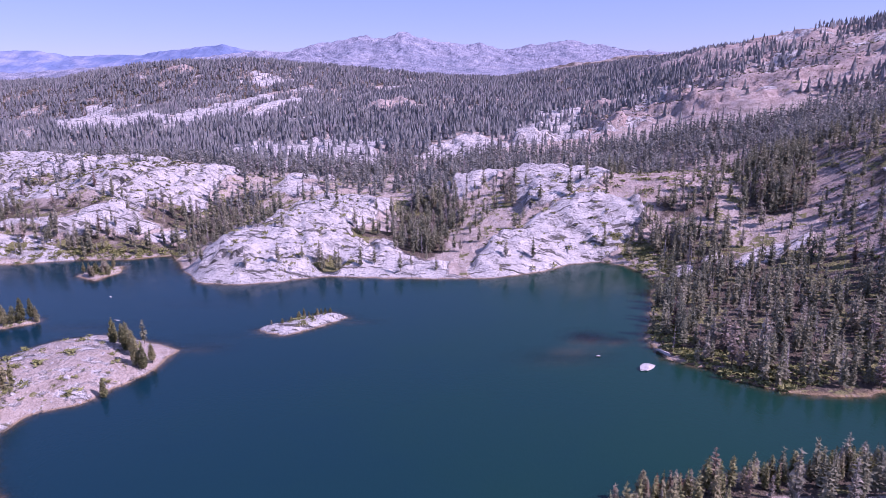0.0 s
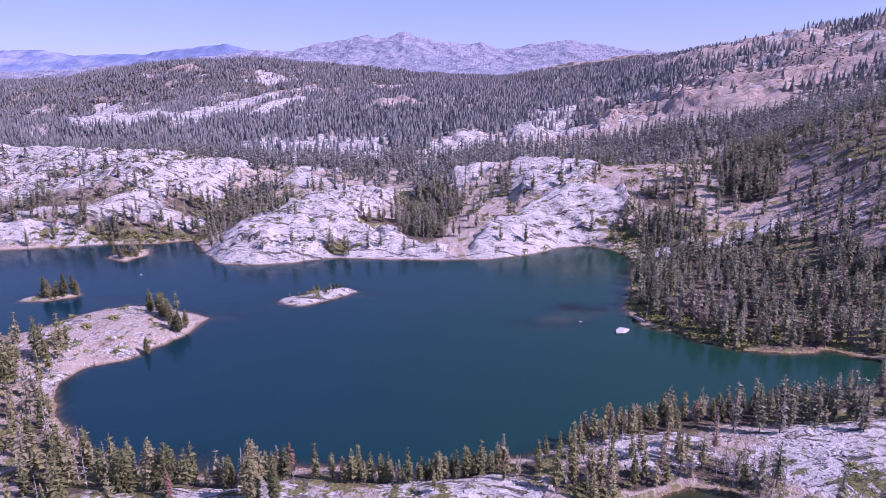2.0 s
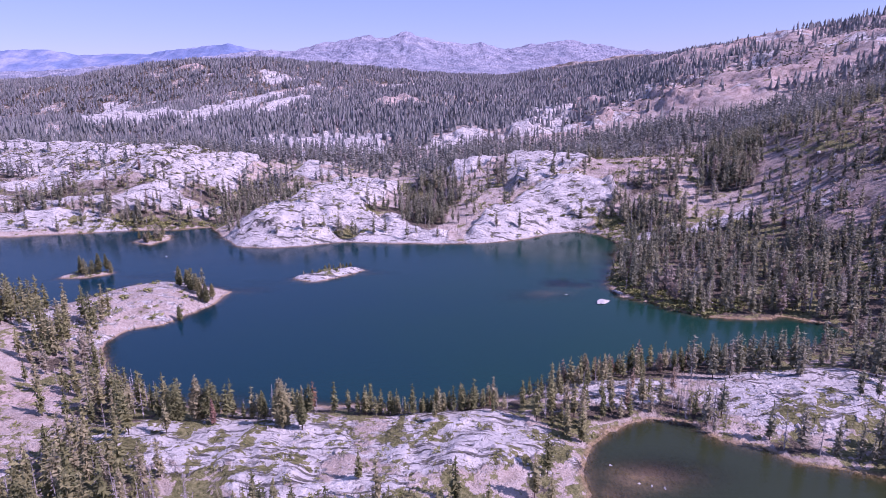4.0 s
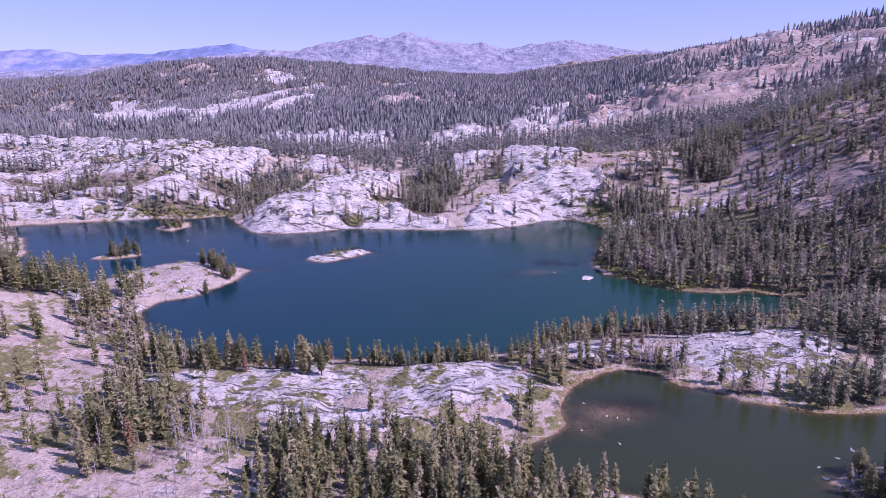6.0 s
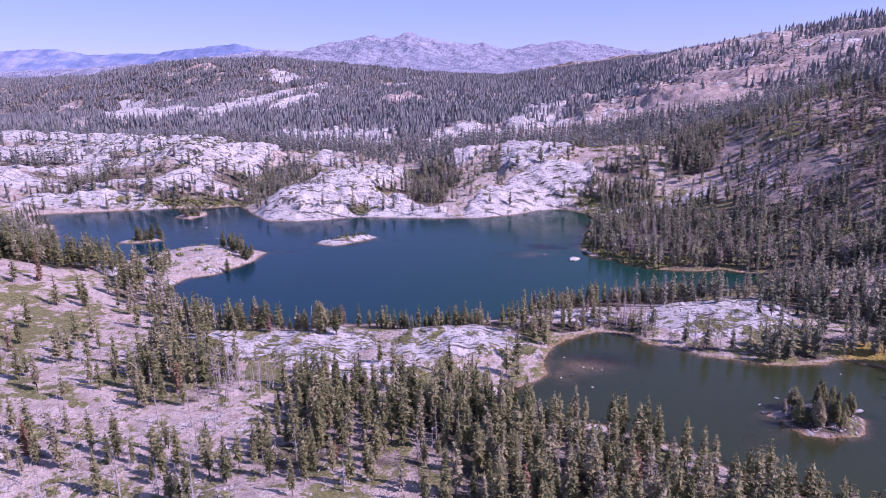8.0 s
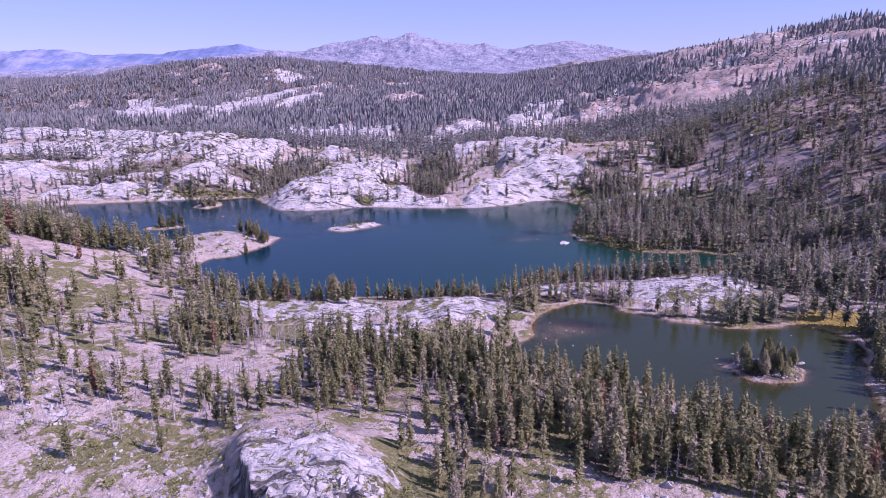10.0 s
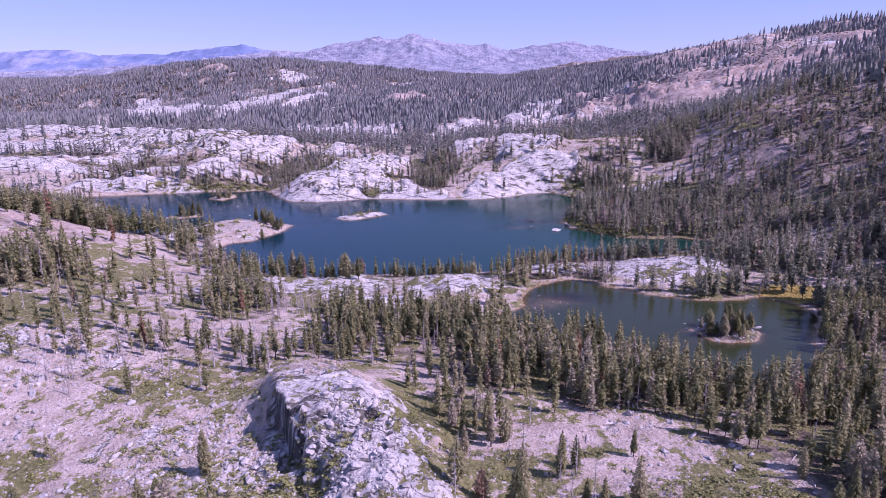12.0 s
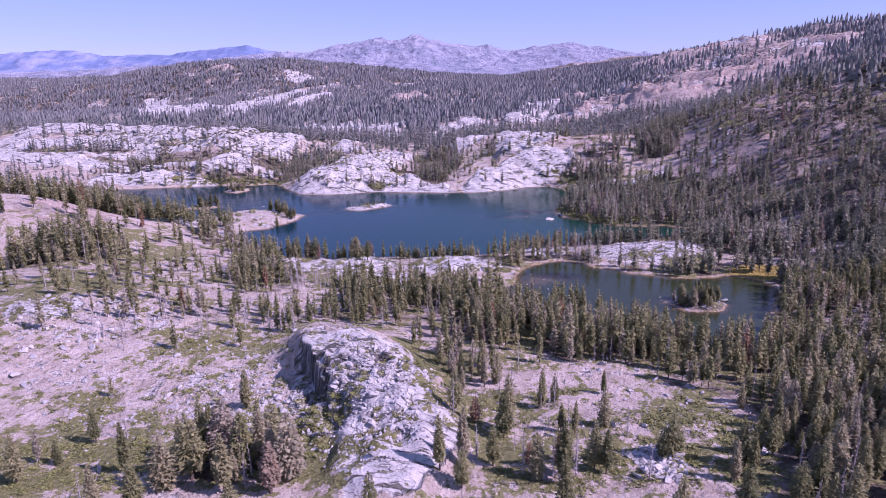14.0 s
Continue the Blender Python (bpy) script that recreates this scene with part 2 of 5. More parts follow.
# low cliffs: from, to (the ground to the left of that way stands higher), height, fall behind the edge
SCARPS = [(-136, 331, -104, 335, 6.5, 14), (-104, 326, -70, 322, 4.0, 12), (30, 358, 15, 333, 4.0, 22), (148, 728, 196, 734, 9, 26), (224, 757, 262, 724, 7, 24), (262, 726, 298, 700, 6, 24),
          (-250, 452, -215, 446, 3.5, 18), (-345, 505, -300, 495, 4.0, 25), (78, 700, 112, 704, 6, 40)]


def scarps(x, y):
    z = np.zeros(x.shape)
    for ax, ay, bx, by, h, back in SCARPS:
        n = math.hypot(bx - ax, by - ay)
        ux, uy = (bx - ax) / n, (by - ay) / n
        at = (np.abs(x - 0.5 * (ax + bx)) < n + 150) & (np.abs(y - 0.5 * (ay + by)) < n + 150)
        px, py = x[at], y[at]
        along = (px - ax) * ux + (py - ay) * uy
        d = (py - ay) * ux - (px - ax) * uy + 0.12 * n * fbm(px, py, 0.5 * n, 4)
        wide = 1.2 + h * 0.1
        window = smooth(-0.25 * n, 0.1 * n, along) * smooth(-0.25 * n, 0.1 * n, n - along)
        z[at] += h * smooth(-wide, wide, d) * np.exp(-np.clip(d, 0, None) / back) * window
    return z


def near_dome(x, y):
    """The granite knob that the path passes, steep on its south-west side."""
    u = (x + 22) + 0.36 * (y + 49) + 2.2 * fbm(x, y, 18.0, 3)
    along = np.exp(-0.5 * np.abs(np.where(y > -38, (y + 38) / 29.0, (y + 38) / 24.0)) ** 3.4)
    soft_ = 16.0 * smooth(-44, -28, y)
    west = smooth(-13.6 - soft_, -11.6 + 0.3 * soft_, u)
    east = 1 - smooth(0, 32, u)
    body = along * west * east
    broken = 0.75 * body * smooth(-34, -46, y) + 0.12 * body + 0.9 * np.exp(-0.5 * (((x + 36) / 13) ** 2 + ((y + 64) / 13) ** 2)) + 0.4 * np.exp(-0.5 * (((x + 16) / 12) ** 2 + ((y + 66) / 20) ** 2))
    z = 9.2 * body + body * (0.9 * ridged(x, y, 14.0, 3) + 0.3 * ridged(x, y, 4.5, 2) - 0.6)
    z = z + broken * (1.9 * blocks(x, y, 5.0) + 1.1 * blocks(x + 30, y, 2.4) - 1.2)
    knob = np.exp(-0.5 * (((x + 9) / 11) ** 2 + ((y + 74) / 15) ** 2)) * smooth(-25.5, -22.5, x + 2.0 * fbm(x, y, 11.0, 2) - 0.1 * (y + 70))
    z = z + knob * (5.0 + 0.7 * ridged(x, y, 10.0, 3))
    gully = np.exp(-0.5 * (((x + 40) / 11) ** 2 + ((y + 66) / 12) ** 2))
    return z - gully * (2.6 - 1.6 * ridged(x, y, 7.0, 3))


def overhang(x, y):
    """How far the top of the knob's west face leans out over its foot."""
    u = (x + 22) + 0.36 * (y + 49) + 2.2 * fbm(x, y, 18.0, 3)
    return 4.2 * np.exp(-0.5 * ((u + 9.5) / 3.6) ** 2) * np.exp(-np.abs((y + 36) / 15.0) ** 3)


def shelves(x, y, size):
    """Slabs that dip east and break off in a step on their west side."""
    u = (x + 0.25 * y) / size + 1.2 * fbm(x, y, size * 2.2, 3)
    part_ = u - np.floor(u)
    return (1 - part_) * smooth(0, 0.16, part_) - 0.42


def terrain(x, y):
    """Height of the ground, and the distance from the shore."""
    w = shore(x, y)
    g = granite(x, y)
    z = broad(x, y) + near_dome(x, y)
    rough = np.clip((np.abs(x) + np.abs(y)) / 900, 0.35, 3.0)
    z = z + fbm(x, y, 90.0, 3) * 2.6 * rough
    z = z + g * (2.2 * ridged(x, y, 38.0, 3) - 0.8 + 0.8 * ridged(x, y, 13.0, 2) + 0.5 * fbm(x, y, 6.0, 2))
    z = z + (1 - g) * 0.5 * fbm(x, y, 9.0, 2)
    north = np.interp(y, [150, 330], [0.35, 1.0])
    z = z + g * north * (4.0 * shelves(x, y, 52.0) + 1.5 * shelves(x + 40, y, 19.0) + np.where(y < 620, 1.25, 0.0) * shelves(x - 0.35 * y, y, 9.5) + np.where(y < 560, 1.5, 0.0) * (blocks(x, y * 1.3, 8.5) - 0.5)) + scarps(x, y)
    wild = reddish(x, y) * smooth(500, 700, y)
    z = z + wild * (8.0 * shelves(x, y, 130.0) + 3.0 * shelves(x, y, 40.0) + 5.0 * ridged(x, y, 90.0, 5) + 1.6 * ridged(x, y, 24.0, 2))
    z = z + smooth(640, 900, y) * (1 - wild) * 7.0 * fbm(x, y, 210.0, 3)
    slope = smooth(190, 240, x) * np.interp(y, [-100, 0, 420, 560], [0.4, 1, 1, 0])
    z = z + slope * (3.0 * ridged(x, y, 60.0, 3) + 2.0 * shelves(x, y * 1.5, 30.0))
    # sheeting steps of the granite
    u = (0.35 * x + y) / 9.0 + 1.6 * fbm(x, y, 30.0, 2)
    z = z + g * 1.1 * (smooth(0.0, 0.85, u - np.floor(u)) - (u - np.floor(u)))
    tarn = np.where((y < 200) & (y > -60) & (x < -120), edge_distance(TARN, x, y), -400.0)
    z = np.where(tarn > -25, TARN_Z + (z - TARN_Z) * smooth(0, 25, -tarn) - np.clip(tarn * 0.25, -0.3, 2.0), z)
    land = np.maximum(z, 0.8)
    steep = np.interp(g, [0, 1], [26.0, 11.0])
    rise = 1 - np.exp(-np.clip(-w, 0, None) / steep)
    for outline, top in ISLES:
        d = np.where((np.abs(x) < 260) & (y > 0) & (y < 400), edge_distance(outline, x, y), -400.0)
        land = np.where(d > -4, top + 0.6 * fbm(x, y, 7.0, 2), land)
        rise = np.where(d > -4, 1 - np.exp(-np.clip(-w, 0, None) / 2.5), rise)
    pen = blob(x, y, -137, 212, 40, 44)
    land = land * (1 - pen) + pen * (5.2 + 1.0 * fbm(x, y, 20.0, 3))
    z = np.where(w > 0, -0.05 - 7 * (1 - np.exp(-w / 22)), 0.08 + land * rise)
    return z, w


# ---------------------------------------------------------------- forest plan
# x, y, two radii, turn, share of places with a tree
WOODS = [(-14, 402, 20, 66, 0, 0.7), (140, 255, 62, 84, 0, 0.56), (134, 346, 17, 24, 0, 0.95), (60, 560, 330, 70, 0, 0.6), (260, 520, 190, 70, 0, 0.8),
         (0, 920, 460, 150, 0, 0.9), (-300, 680, 330, 50, 0, 0.6), (-450, 860, 450, 120, 0, 0.8), (-180, 430, 20, 24, 0, 0.5),
         (-205, 388, 70, 18, 0, 0.5), (-130, 440, 16, 50, 0, 0.4), (-300, 404, 80, 24, 0, 0.45)]
WOODS_FAR = [(-650, 1650, 560, 260, 0, 0.95), (100, 1250, 400, 200, 0, 0.95), (-900, 1150, 500, 250, 0, 0.85), (-100, 1700, 700, 300, 0, 0.8),
             (700, 1100, 160, 120, 0, 0.5), (-1400, 1700, 700, 500, 0, 0.8)]
WOODS_NEAR = [(30, 12, 84, 27, -27, 0.98), (150, 10, 60, 100, 10, 0.9), (-94, 112, 14, 26, 20, 0.95), (-86, 66, 18, 32, 27, 0.98), (-176, 196, 50, 18, 0, 0.8),
              (-215, 188, 85, 22, 0, 0.92), (-6, 42, 30, 24, 0, 0.8), (-37, 48, 13, 24, 0, 0.92), (-30, 26, 30, 20, 0, 0.6), (200, 100, 40, 120, 0, 0.75), (150, 135, 34, 26, 0, 0.6), (92, -38, 26, 16, 0, 0.7), (108, -102, 30, 18, 0, 0.7), (80, 138, 40, 14, 0, 0.75),
              (118, 92, 30, 8, -10, 0.6), (36, 104, 8, 10, 0, 0.95), (27, 72, 6, 10, 0, 0.95), (76, 112, 8, 10, 0, 0.95), (56, 115, 8, 6, 0, 0.9), (98, 89, 13, 6, -18, 0.9), (-50, -89, 13, 8, 0, 0.95), (24, -64, 24, 13, 0, 0.45), (26, -90, 22, 8, 0, 0.3), (130, -72, 47, 62, -8, 0.75), (4, -34, 10, 22, 0, 0.55), (-240, 40, 40, 60, 0, 0.5), (-150, 75, 60, 34, 20, 0.16), (-118, 140, 14, 30, 30, 0.9), (-143, 168, 13, 28, 25, 0.95),
              (-75, 12, 55, 18, 0, 0.28), (-115, 40, 45, 26, 0, 0.2)]


BELT = [[(85, 500), (120, 575), (170, 625), (235, 650), (300, 640), (400, 590), (330, 480), (262, 470), (250, 535), (186, 512), (110, 455)],
        [(118, 352), (122, 367), (130, 388), (149, 390), (164, 386), (155, 356), (132, 330)], [(160, 365), (180, 408), (230, 471), (227, 407), (200, 352)]]
BELT += [[(-340, 320), (-250, 262), (-200, 207), (-185, 182), (-205, 168), (-250, 180), (-340, 200)], [(-222, 66), (-218, 100), (-185, 110), (-158, 100), (-165, 80), (-179, 68)]]


# openings among the trees, placed to fit the camera's view
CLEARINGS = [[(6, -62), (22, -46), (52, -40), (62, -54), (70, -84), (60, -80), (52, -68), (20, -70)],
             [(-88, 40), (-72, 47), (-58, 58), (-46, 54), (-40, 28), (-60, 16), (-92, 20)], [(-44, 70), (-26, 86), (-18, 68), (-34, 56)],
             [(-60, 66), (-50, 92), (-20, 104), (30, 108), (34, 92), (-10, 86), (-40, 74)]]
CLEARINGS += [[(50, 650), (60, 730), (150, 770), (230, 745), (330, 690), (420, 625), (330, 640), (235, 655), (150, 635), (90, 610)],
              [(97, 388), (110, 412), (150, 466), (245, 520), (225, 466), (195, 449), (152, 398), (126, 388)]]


def woods(x, y):
    """Share of places with a tree."""
    p = np.interp(y, [-60, -20, 330, 420, 520, 700], [0.06, 0.09, 0.12, 0.28, 0.42, 0.62])
    p = p * (1 - 0.5 * blob(x, y, -130, 120, 70, 60))
    right = smooth(170, 215, x) * np.interp(y, [380, 640], [1, 0]) * np.interp(y, [0, 150], [0.6, 0.4])
    p = np.maximum(p, right)
    g = granite(x, y)
    p = p * (1 - 0.98 * g)
    wx, wy = wander(x, y)
    p = np.maximum(p, np.where(x < -160, 0.38, 0.55) * zones(wx, wy, GULLIES))
    for cx, cy, rx, ry, turn, v in WOODS + WOODS_FAR + WOODS_NEAR:
        p = np.maximum(p, v * blob(wx, wy, cx, cy, rx, ry, turn, 0.3) * (1 - np.where(y > 900, 0.96, 0.8) * g))
    red = reddish(x, y)
    p = p * (1 - np.where(y > 600, 0.94, 0.5) * red)
    p = np.maximum(p, 0.6 * blob(x, y, 650, 1040, 80, 70))
    p = np.maximum(p, 0.85 * outlined(wx, wy, BELT, 6.0))
    clump = 0.5 + 0.75 * smooth(-0.35, 0.3, fbm(x, y, 34.0, 3))
    w = shore(x, y)
    # the fringe of trees along the south shore
    fringe = np.exp(-((w + 7) / 5.0) ** 2) * np.where((y < 215) & (y > 110), 0.9, 0.12) * np.where((x > -70) | (x < -138), 1, 0.75)
    fringe = fringe * (1 - blob(x, y, -135, 212, 45, 46))
    stand = np.zeros(x.shape)
    for cx, cy, rx, ry, turn, v in WOODS + WOODS_NEAR:
        if v >= 0.9:
            stand = np.maximum(stand, v * blob(wx, wy, cx, cy, rx, ry, turn, 0.25))
    p = np.maximum(np.maximum(p * clump, fringe), stand * np.where(y > 130, 0.45, np.where(y < -30, 0.85, np.where(x < -20, 0.44, 0.58))) * np.clip(0.75 + 0.6 * fbm(x, y, 18.0, 2), 0.25, 1.2))
    p = p * (1 - 0.9 * blob(x, y, -25, -44, 18, 42, 25)) * (1 - 0.85 * blob(x, y, -95, -32, 55, 34))
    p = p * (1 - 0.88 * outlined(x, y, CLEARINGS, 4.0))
    for outline, _ in ISLES:
        p = np.where(edge_distance(outline, x, y) > -3, 0.0, p)
    return np.where(w > -1.8, 0.0, p)


# ---------------------------------------------------------------- materials
def material(name):
    m = bpy.data.materials.new(name)
    m.use_nodes = True
    return m, m.node_tree.nodes, m.node_tree.links, m.node_tree.nodes["Principled BSDF"]


def ramp(nodes, links, source, stops):
    r = nodes.new("ShaderNodeValToRGB")
    r.color_ramp.elements[0].position, r.color_ramp.elements[0].color = stops[0][0], (*stops[0][1], 1)
    r.color_ramp.elements[1].position, r.color_ramp.elements[1].color = stops[-1][0], (*stops[-1][1], 1)
    for pos, col in stops[1:-1]:
        r.color_ramp.elements.new(pos).color = (*col, 1)
    links.new(source, r.inputs[0])
    return r.outputs[0]


def tex(nodes, links, vec, scale, detail=4.0, rough=0.55, kind="noise"):
    if kind == "noise":
        n = nodes.new("ShaderNodeTexNoise")
        n.inputs["Detail"].default_value, n.inputs["Roughness"].default_value = detail, rough
    else:
        n = nodes.new("ShaderNodeTexVoronoi")
        n.feature = kind
    n.inputs["Scale"].default_value = scale
    links.new(vec, n.inputs["Vector"])
    return n.outputs["Fac"] if kind == "noise" else n.outputs["Distance"]


def calc(nodes, links, op, a, b=None, clamp=False):
    n = nodes.new("ShaderNodeMath")
    n.operation, n.use_clamp = op, clamp
    for k, v in enumerate((a, b)):
        if v is None:
            continue
        if isinstance(v, (int, float)):
            n.inputs[k].default_value = v
        else:
            links.new(v, n.inputs[k])
    return n.outputs[0]


def step(nodes, links, v, lo, hi):
    n = nodes.new("ShaderNodeMapRange")
    n.interpolation_type = "SMOOTHSTEP"
    n.inputs["From Min"].default_value, n.inputs["From Max"].default_value = lo, hi
    links.new(v, n.inputs["Value"])
    return n.outputs["Result"]


def mix(nodes, links, fac, a, b, kind="MIX"):
    n = nodes.new("ShaderNodeMix")
    n.data_type, n.blend_type = "RGBA", kind
    for sock, v in ((n.inputs[0], fac), (n.inputs[6], a), (n.inputs[7], b)):
        if isinstance(v, (int, float)):
            sock.default_value = v
        elif isinstance(v, tuple):
            sock.default_value = (*v, 1)
        else:
            links.new(v, sock)
    return n.outputs[2]


def bump(nodes, links, height, distance, strength, shader):
    b = nodes.new("ShaderNodeBump")
    b.inputs["Strength"].default_value, b.inputs["Distance"].default_value = strength, distance
    links.new(height, b.inputs["Height"])
    links.new(b.outputs[0], shader.inputs["Normal"])


def ground_material():
    m, N, L, P = material("ground")
    geo = N.new("ShaderNodeNewGeometry")
    pos = geo.outputs["Position"]
    cover = N.new("ShaderNodeAttribute")
    cover.attribute_name = "cover"
    sep = N.new("ShaderNodeSeparateColor")
    L.new(cover.outputs["Color"], sep.inputs[0])
    rock, shrub, red = sep.outputs[0], sep.outputs[1], sep.outputs[2]
    litter_shade = cover.outputs["Alpha"]
    big, mid, fine = tex(N, L, pos, 0.03, 5), tex(N, L, pos, 0.16, 6, 0.6), tex(N, L, pos, 0.9, 6, 0.65)
    # granite: pale grey with stains, joints and lichen
    gcol = ramp(N, L, mid, [(0.25, (0.36, 0.34, 0.325)), (0.42, (0.49, 0.465, 0.44)), (0.6, (0.58, 0.55, 0.525)), (0.8, (0.63, 0.60, 0.575))])
    gcol = mix(N, L, step(N, L, fine, 0.56, 0.72), gcol, (0.27, 0.25, 0.235))
    stretch = N.new("ShaderNodeMapping")
    stretch.inputs["Scale"].default_value = (0.55, 1.3, 1.6)
    stretch.inputs["Rotation"].default_value = (0, 0, 0.4)
    L.new(pos, stretch.inputs["Vector"])
    warp = N.new("ShaderNodeVectorMath")
    warp.operation = "ADD"
    wn_ = N.new("ShaderNodeTexNoise")
    wn_.inputs["Scale"].default_value = 0.12
    L.new(pos, wn_.inputs["Vector"])
    sc = N.new("ShaderNodeVectorMath")
    sc.operation = "SCALE"
    sc.inputs["Scale"].default_value = 7.0
    L.new(wn_.outputs["Color"], sc.inputs[0])
    L.new(stretch.outputs[0], warp.inputs[0])
    L.new(sc.outputs[0], warp.inputs[1])
    xyz = N.new("ShaderNodeSeparateXYZ")
    L.new(pos, xyz.inputs[0])

    def joints(ax, ay, gap, wander, width, gate):
        """Long, nearly parallel cracks that come and go."""
        u = calc(N, L, "ADD", calc(N, L, "MULTIPLY", xyz.outputs[0], ax / gap), calc(N, L, "MULTIPLY", xyz.outputs[1], ay / gap))
        u = calc(N, L, "ADD", u, calc(N, L, "MULTIPLY", tex(N, L, pos, 0.045, 5, 0.6), wander))
        d = calc(N, L, "ABSOLUTE", calc(N, L, "SUBTRACT", calc(N, L, "FRACT", u), 0.5))
        return calc(N, L, "MULTIPLY", calc(N, L, "SUBTRACT", 1.0, step(N, L, d, width * 0.3, width)), gate)
    line = joints(0.45, 0.9, 7.0, 4.0, 0.05, step(N, L, tex(N, L, pos, 0.13, 3), 0.46, 0.56))
    gcol = mix(N, L, calc(N, L, "MULTIPLY", line, 0.35), gcol, (0.10, 0.092, 0.075))
    line2 = joints(0.92, -0.38, 9.0, 3.0, 0.035, step(N, L, tex(N, L, pos, 0.17, 3), 0.5, 0.6))
    gcol = mix(N, L, calc(N, L, "MULTIPLY", line2, 0.35), gcol, (0.10, 0.092, 0.075))
    def dashes(turn, along, across, lo, hi):
        """Short cracks and small ledges drawn out along the strike of the rock."""
        place = N.new("ShaderNodeMapping")
        place.inputs["Rotation"].default_value, place.inputs["Scale"].default_value = (0, 0, radians(turn)), (along, across, 0.04)
        L.new(pos, place.inputs["Vector"])
        n = tex(N, L, place.outputs[0], 1.0, 5, 0.62)
        return step(N, L, n, lo, hi), n
    crack, seam = dashes(-24, 0.075, 0.42, 0.565, 0.62)
    gcol = mix(N, L, calc(N, L, "MULTIPLY", crack, 0.85), gcol, (0.075, 0.07, 0.055))
    crack2, seam2 = dashes(38, 0.14, 0.9, 0.60, 0.66)
    gcol = mix(N, L, calc(N, L, "MULTIPLY", crack2, 0.5), gcol, (0.13, 0.12, 0.105))
    tuft = step(N, L, tex(N, L, warp.outputs[0], 0.28, 5, 0.62), 0.63, 0.69)
    gcol = mix(N, L, calc(N, L, "MULTIPLY", tuft, 0.85), gcol, (0.095, 0.09, 0.04))
    # cliff shade painted onto steep faces as near-black streaks
    upright = N.new("ShaderNodeSeparateXYZ")
    L.new(geo.outputs["True Normal"], upright.inputs[0])
    steep = calc(N, L, "SUBTRACT", 1.0, step(N, L, upright.outputs[2], 0.4, 0.68))
    drawn = N.new("ShaderNodeMapping")
    drawn.inputs["Scale"].default_value = (0.45, 0.45, 0.07)
    L.new(pos, drawn.inputs["Vector"])
    shade_streak = step(N, L, tex(N, L, drawn.outputs[0], 1.0, 5, 0.6), 0.34, 0.54)
    gcol = mix(N, L, calc(N, L, "MULTIPLY", calc(N, L, "MULTIPLY", steep, shade_streak), 0.88), gcol, (0.06, 0.056, 0.052))
    # gravelly soil
    scol = ramp(N, L, mid, [(0.25, (0.25, 0.198, 0.162)), (0.48, (0.425, 0.35, 0.298)), (0.75, (0.55, 0.472, 0.424))])
    scol = mix(N, L, step(N, L, fine, 0.54, 0.72), scol, (0.22, 0.17, 0.14))
    grit = tex(N, L, pos, 2.6, 4, 0.7)
    scol = mix(N, L, step(N, L, grit, 0.58, 0.66), scol, (0.56, 0.53, 0.50))
    scol = mix(N, L, calc(N, L, "SUBTRACT", 1.0, step(N, L, grit, 0.34, 0.42)), scol, (0.15, 0.12, 0.09))
    rcol = ramp(N, L, mid, [(0.24, (0.15, 0.12, 0.10)), (0.42, (0.38, 0.285, 0.245)), (0.75, (0.60, 0.49, 0.43))])
    rcol = mix(N, L, step(N, L, fine, 0.5, 0.68), rcol, (0.115, 0.09, 0.065))
    rcol = mix(N, L, calc(N, L, "MULTIPLY", step(N, L, tex(N, L, pos, 0.035, 6, 0.65), 0.48, 0.58), 0.45), rcol, ramp(N, L, mid, [(0.3, (0.13, 0.125, 0.10)), (0.7, (0.36, 0.34, 0.33))]))
    col = mix(N, L, red, scol, rcol)
    lit = ramp(N, L, fine, [(0.3, (0.055, 0.045, 0.034)), (0.7, (0.15, 0.118, 0.088))])
    # forest litter, and the painted shade that shares its mask
    patch = step(N, L, calc(N, L, "ADD", litter_shade, calc(N, L, "MULTIPLY", calc(N, L, "SUBTRACT", mid, 0.5), 1.3)), 0.35, 0.65)
    col = mix(N, L, patch, col, lit)
    patch = step(N, L, calc(N, L, "ADD", rock, calc(N, L, "MULTIPLY", calc(N, L, "SUBTRACT", mid, 0.5), 1.1)), 0.38, 0.55)
    rockiness = patch
    col = mix(N, L, patch, col, gcol)
    # low shrubs and dry grass in patches
    green = ramp(N, L, fine, [(0.28, (0.07, 0.072, 0.027)), (0.5, (0.165, 0.162, 0.066)), (0.72, (0.28, 0.257, 0.13))])
    where = calc(N, L, "ADD", shrub, calc(N, L, "ADD", calc(N, L, "MULTIPLY", calc(N, L, "SUBTRACT", tex(N, L, pos, 0.1, 5, 0.6), 0.5), 2.2),
                                          calc(N, L, "ADD", calc(N, L, "MULTIPLY", calc(N, L, "SUBTRACT", fine, 0.5), 0.8), calc(N, L, "MULTIPLY", calc(N, L, "SUBTRACT", tex(N, L, pos, 0.33, 4, 0.6), 0.5), 1.5))))
    col = mix(N, L, step(N, L, where, 0.55, 0.68), col, green)
    dx = calc(N, L, "MULTIPLY", calc(N, L, "SUBTRACT", xyz.outputs[0], 156.0), 1 / 17.0)
    dy = calc(N, L, "MULTIPLY", calc(N, L, "SUBTRACT", xyz.outputs[1], 86.0), 1 / 11.0)
    sedge = calc(N, L, "ADD", calc(N, L, "ADD", calc(N, L, "MULTIPLY", dx, dx), calc(N, L, "MULTIPLY", dy, dy)), calc(N, L, "MULTIPLY", mid, 0.9))
    col = mix(N, L, calc(N, L, "SUBTRACT", 1.0, step(N, L, sedge, 1.1, 1.4)), col, ramp(N, L, fine, [(0.3, (0.16, 0.12, 0.03)), (0.7, (0.38, 0.29, 0.08))]))
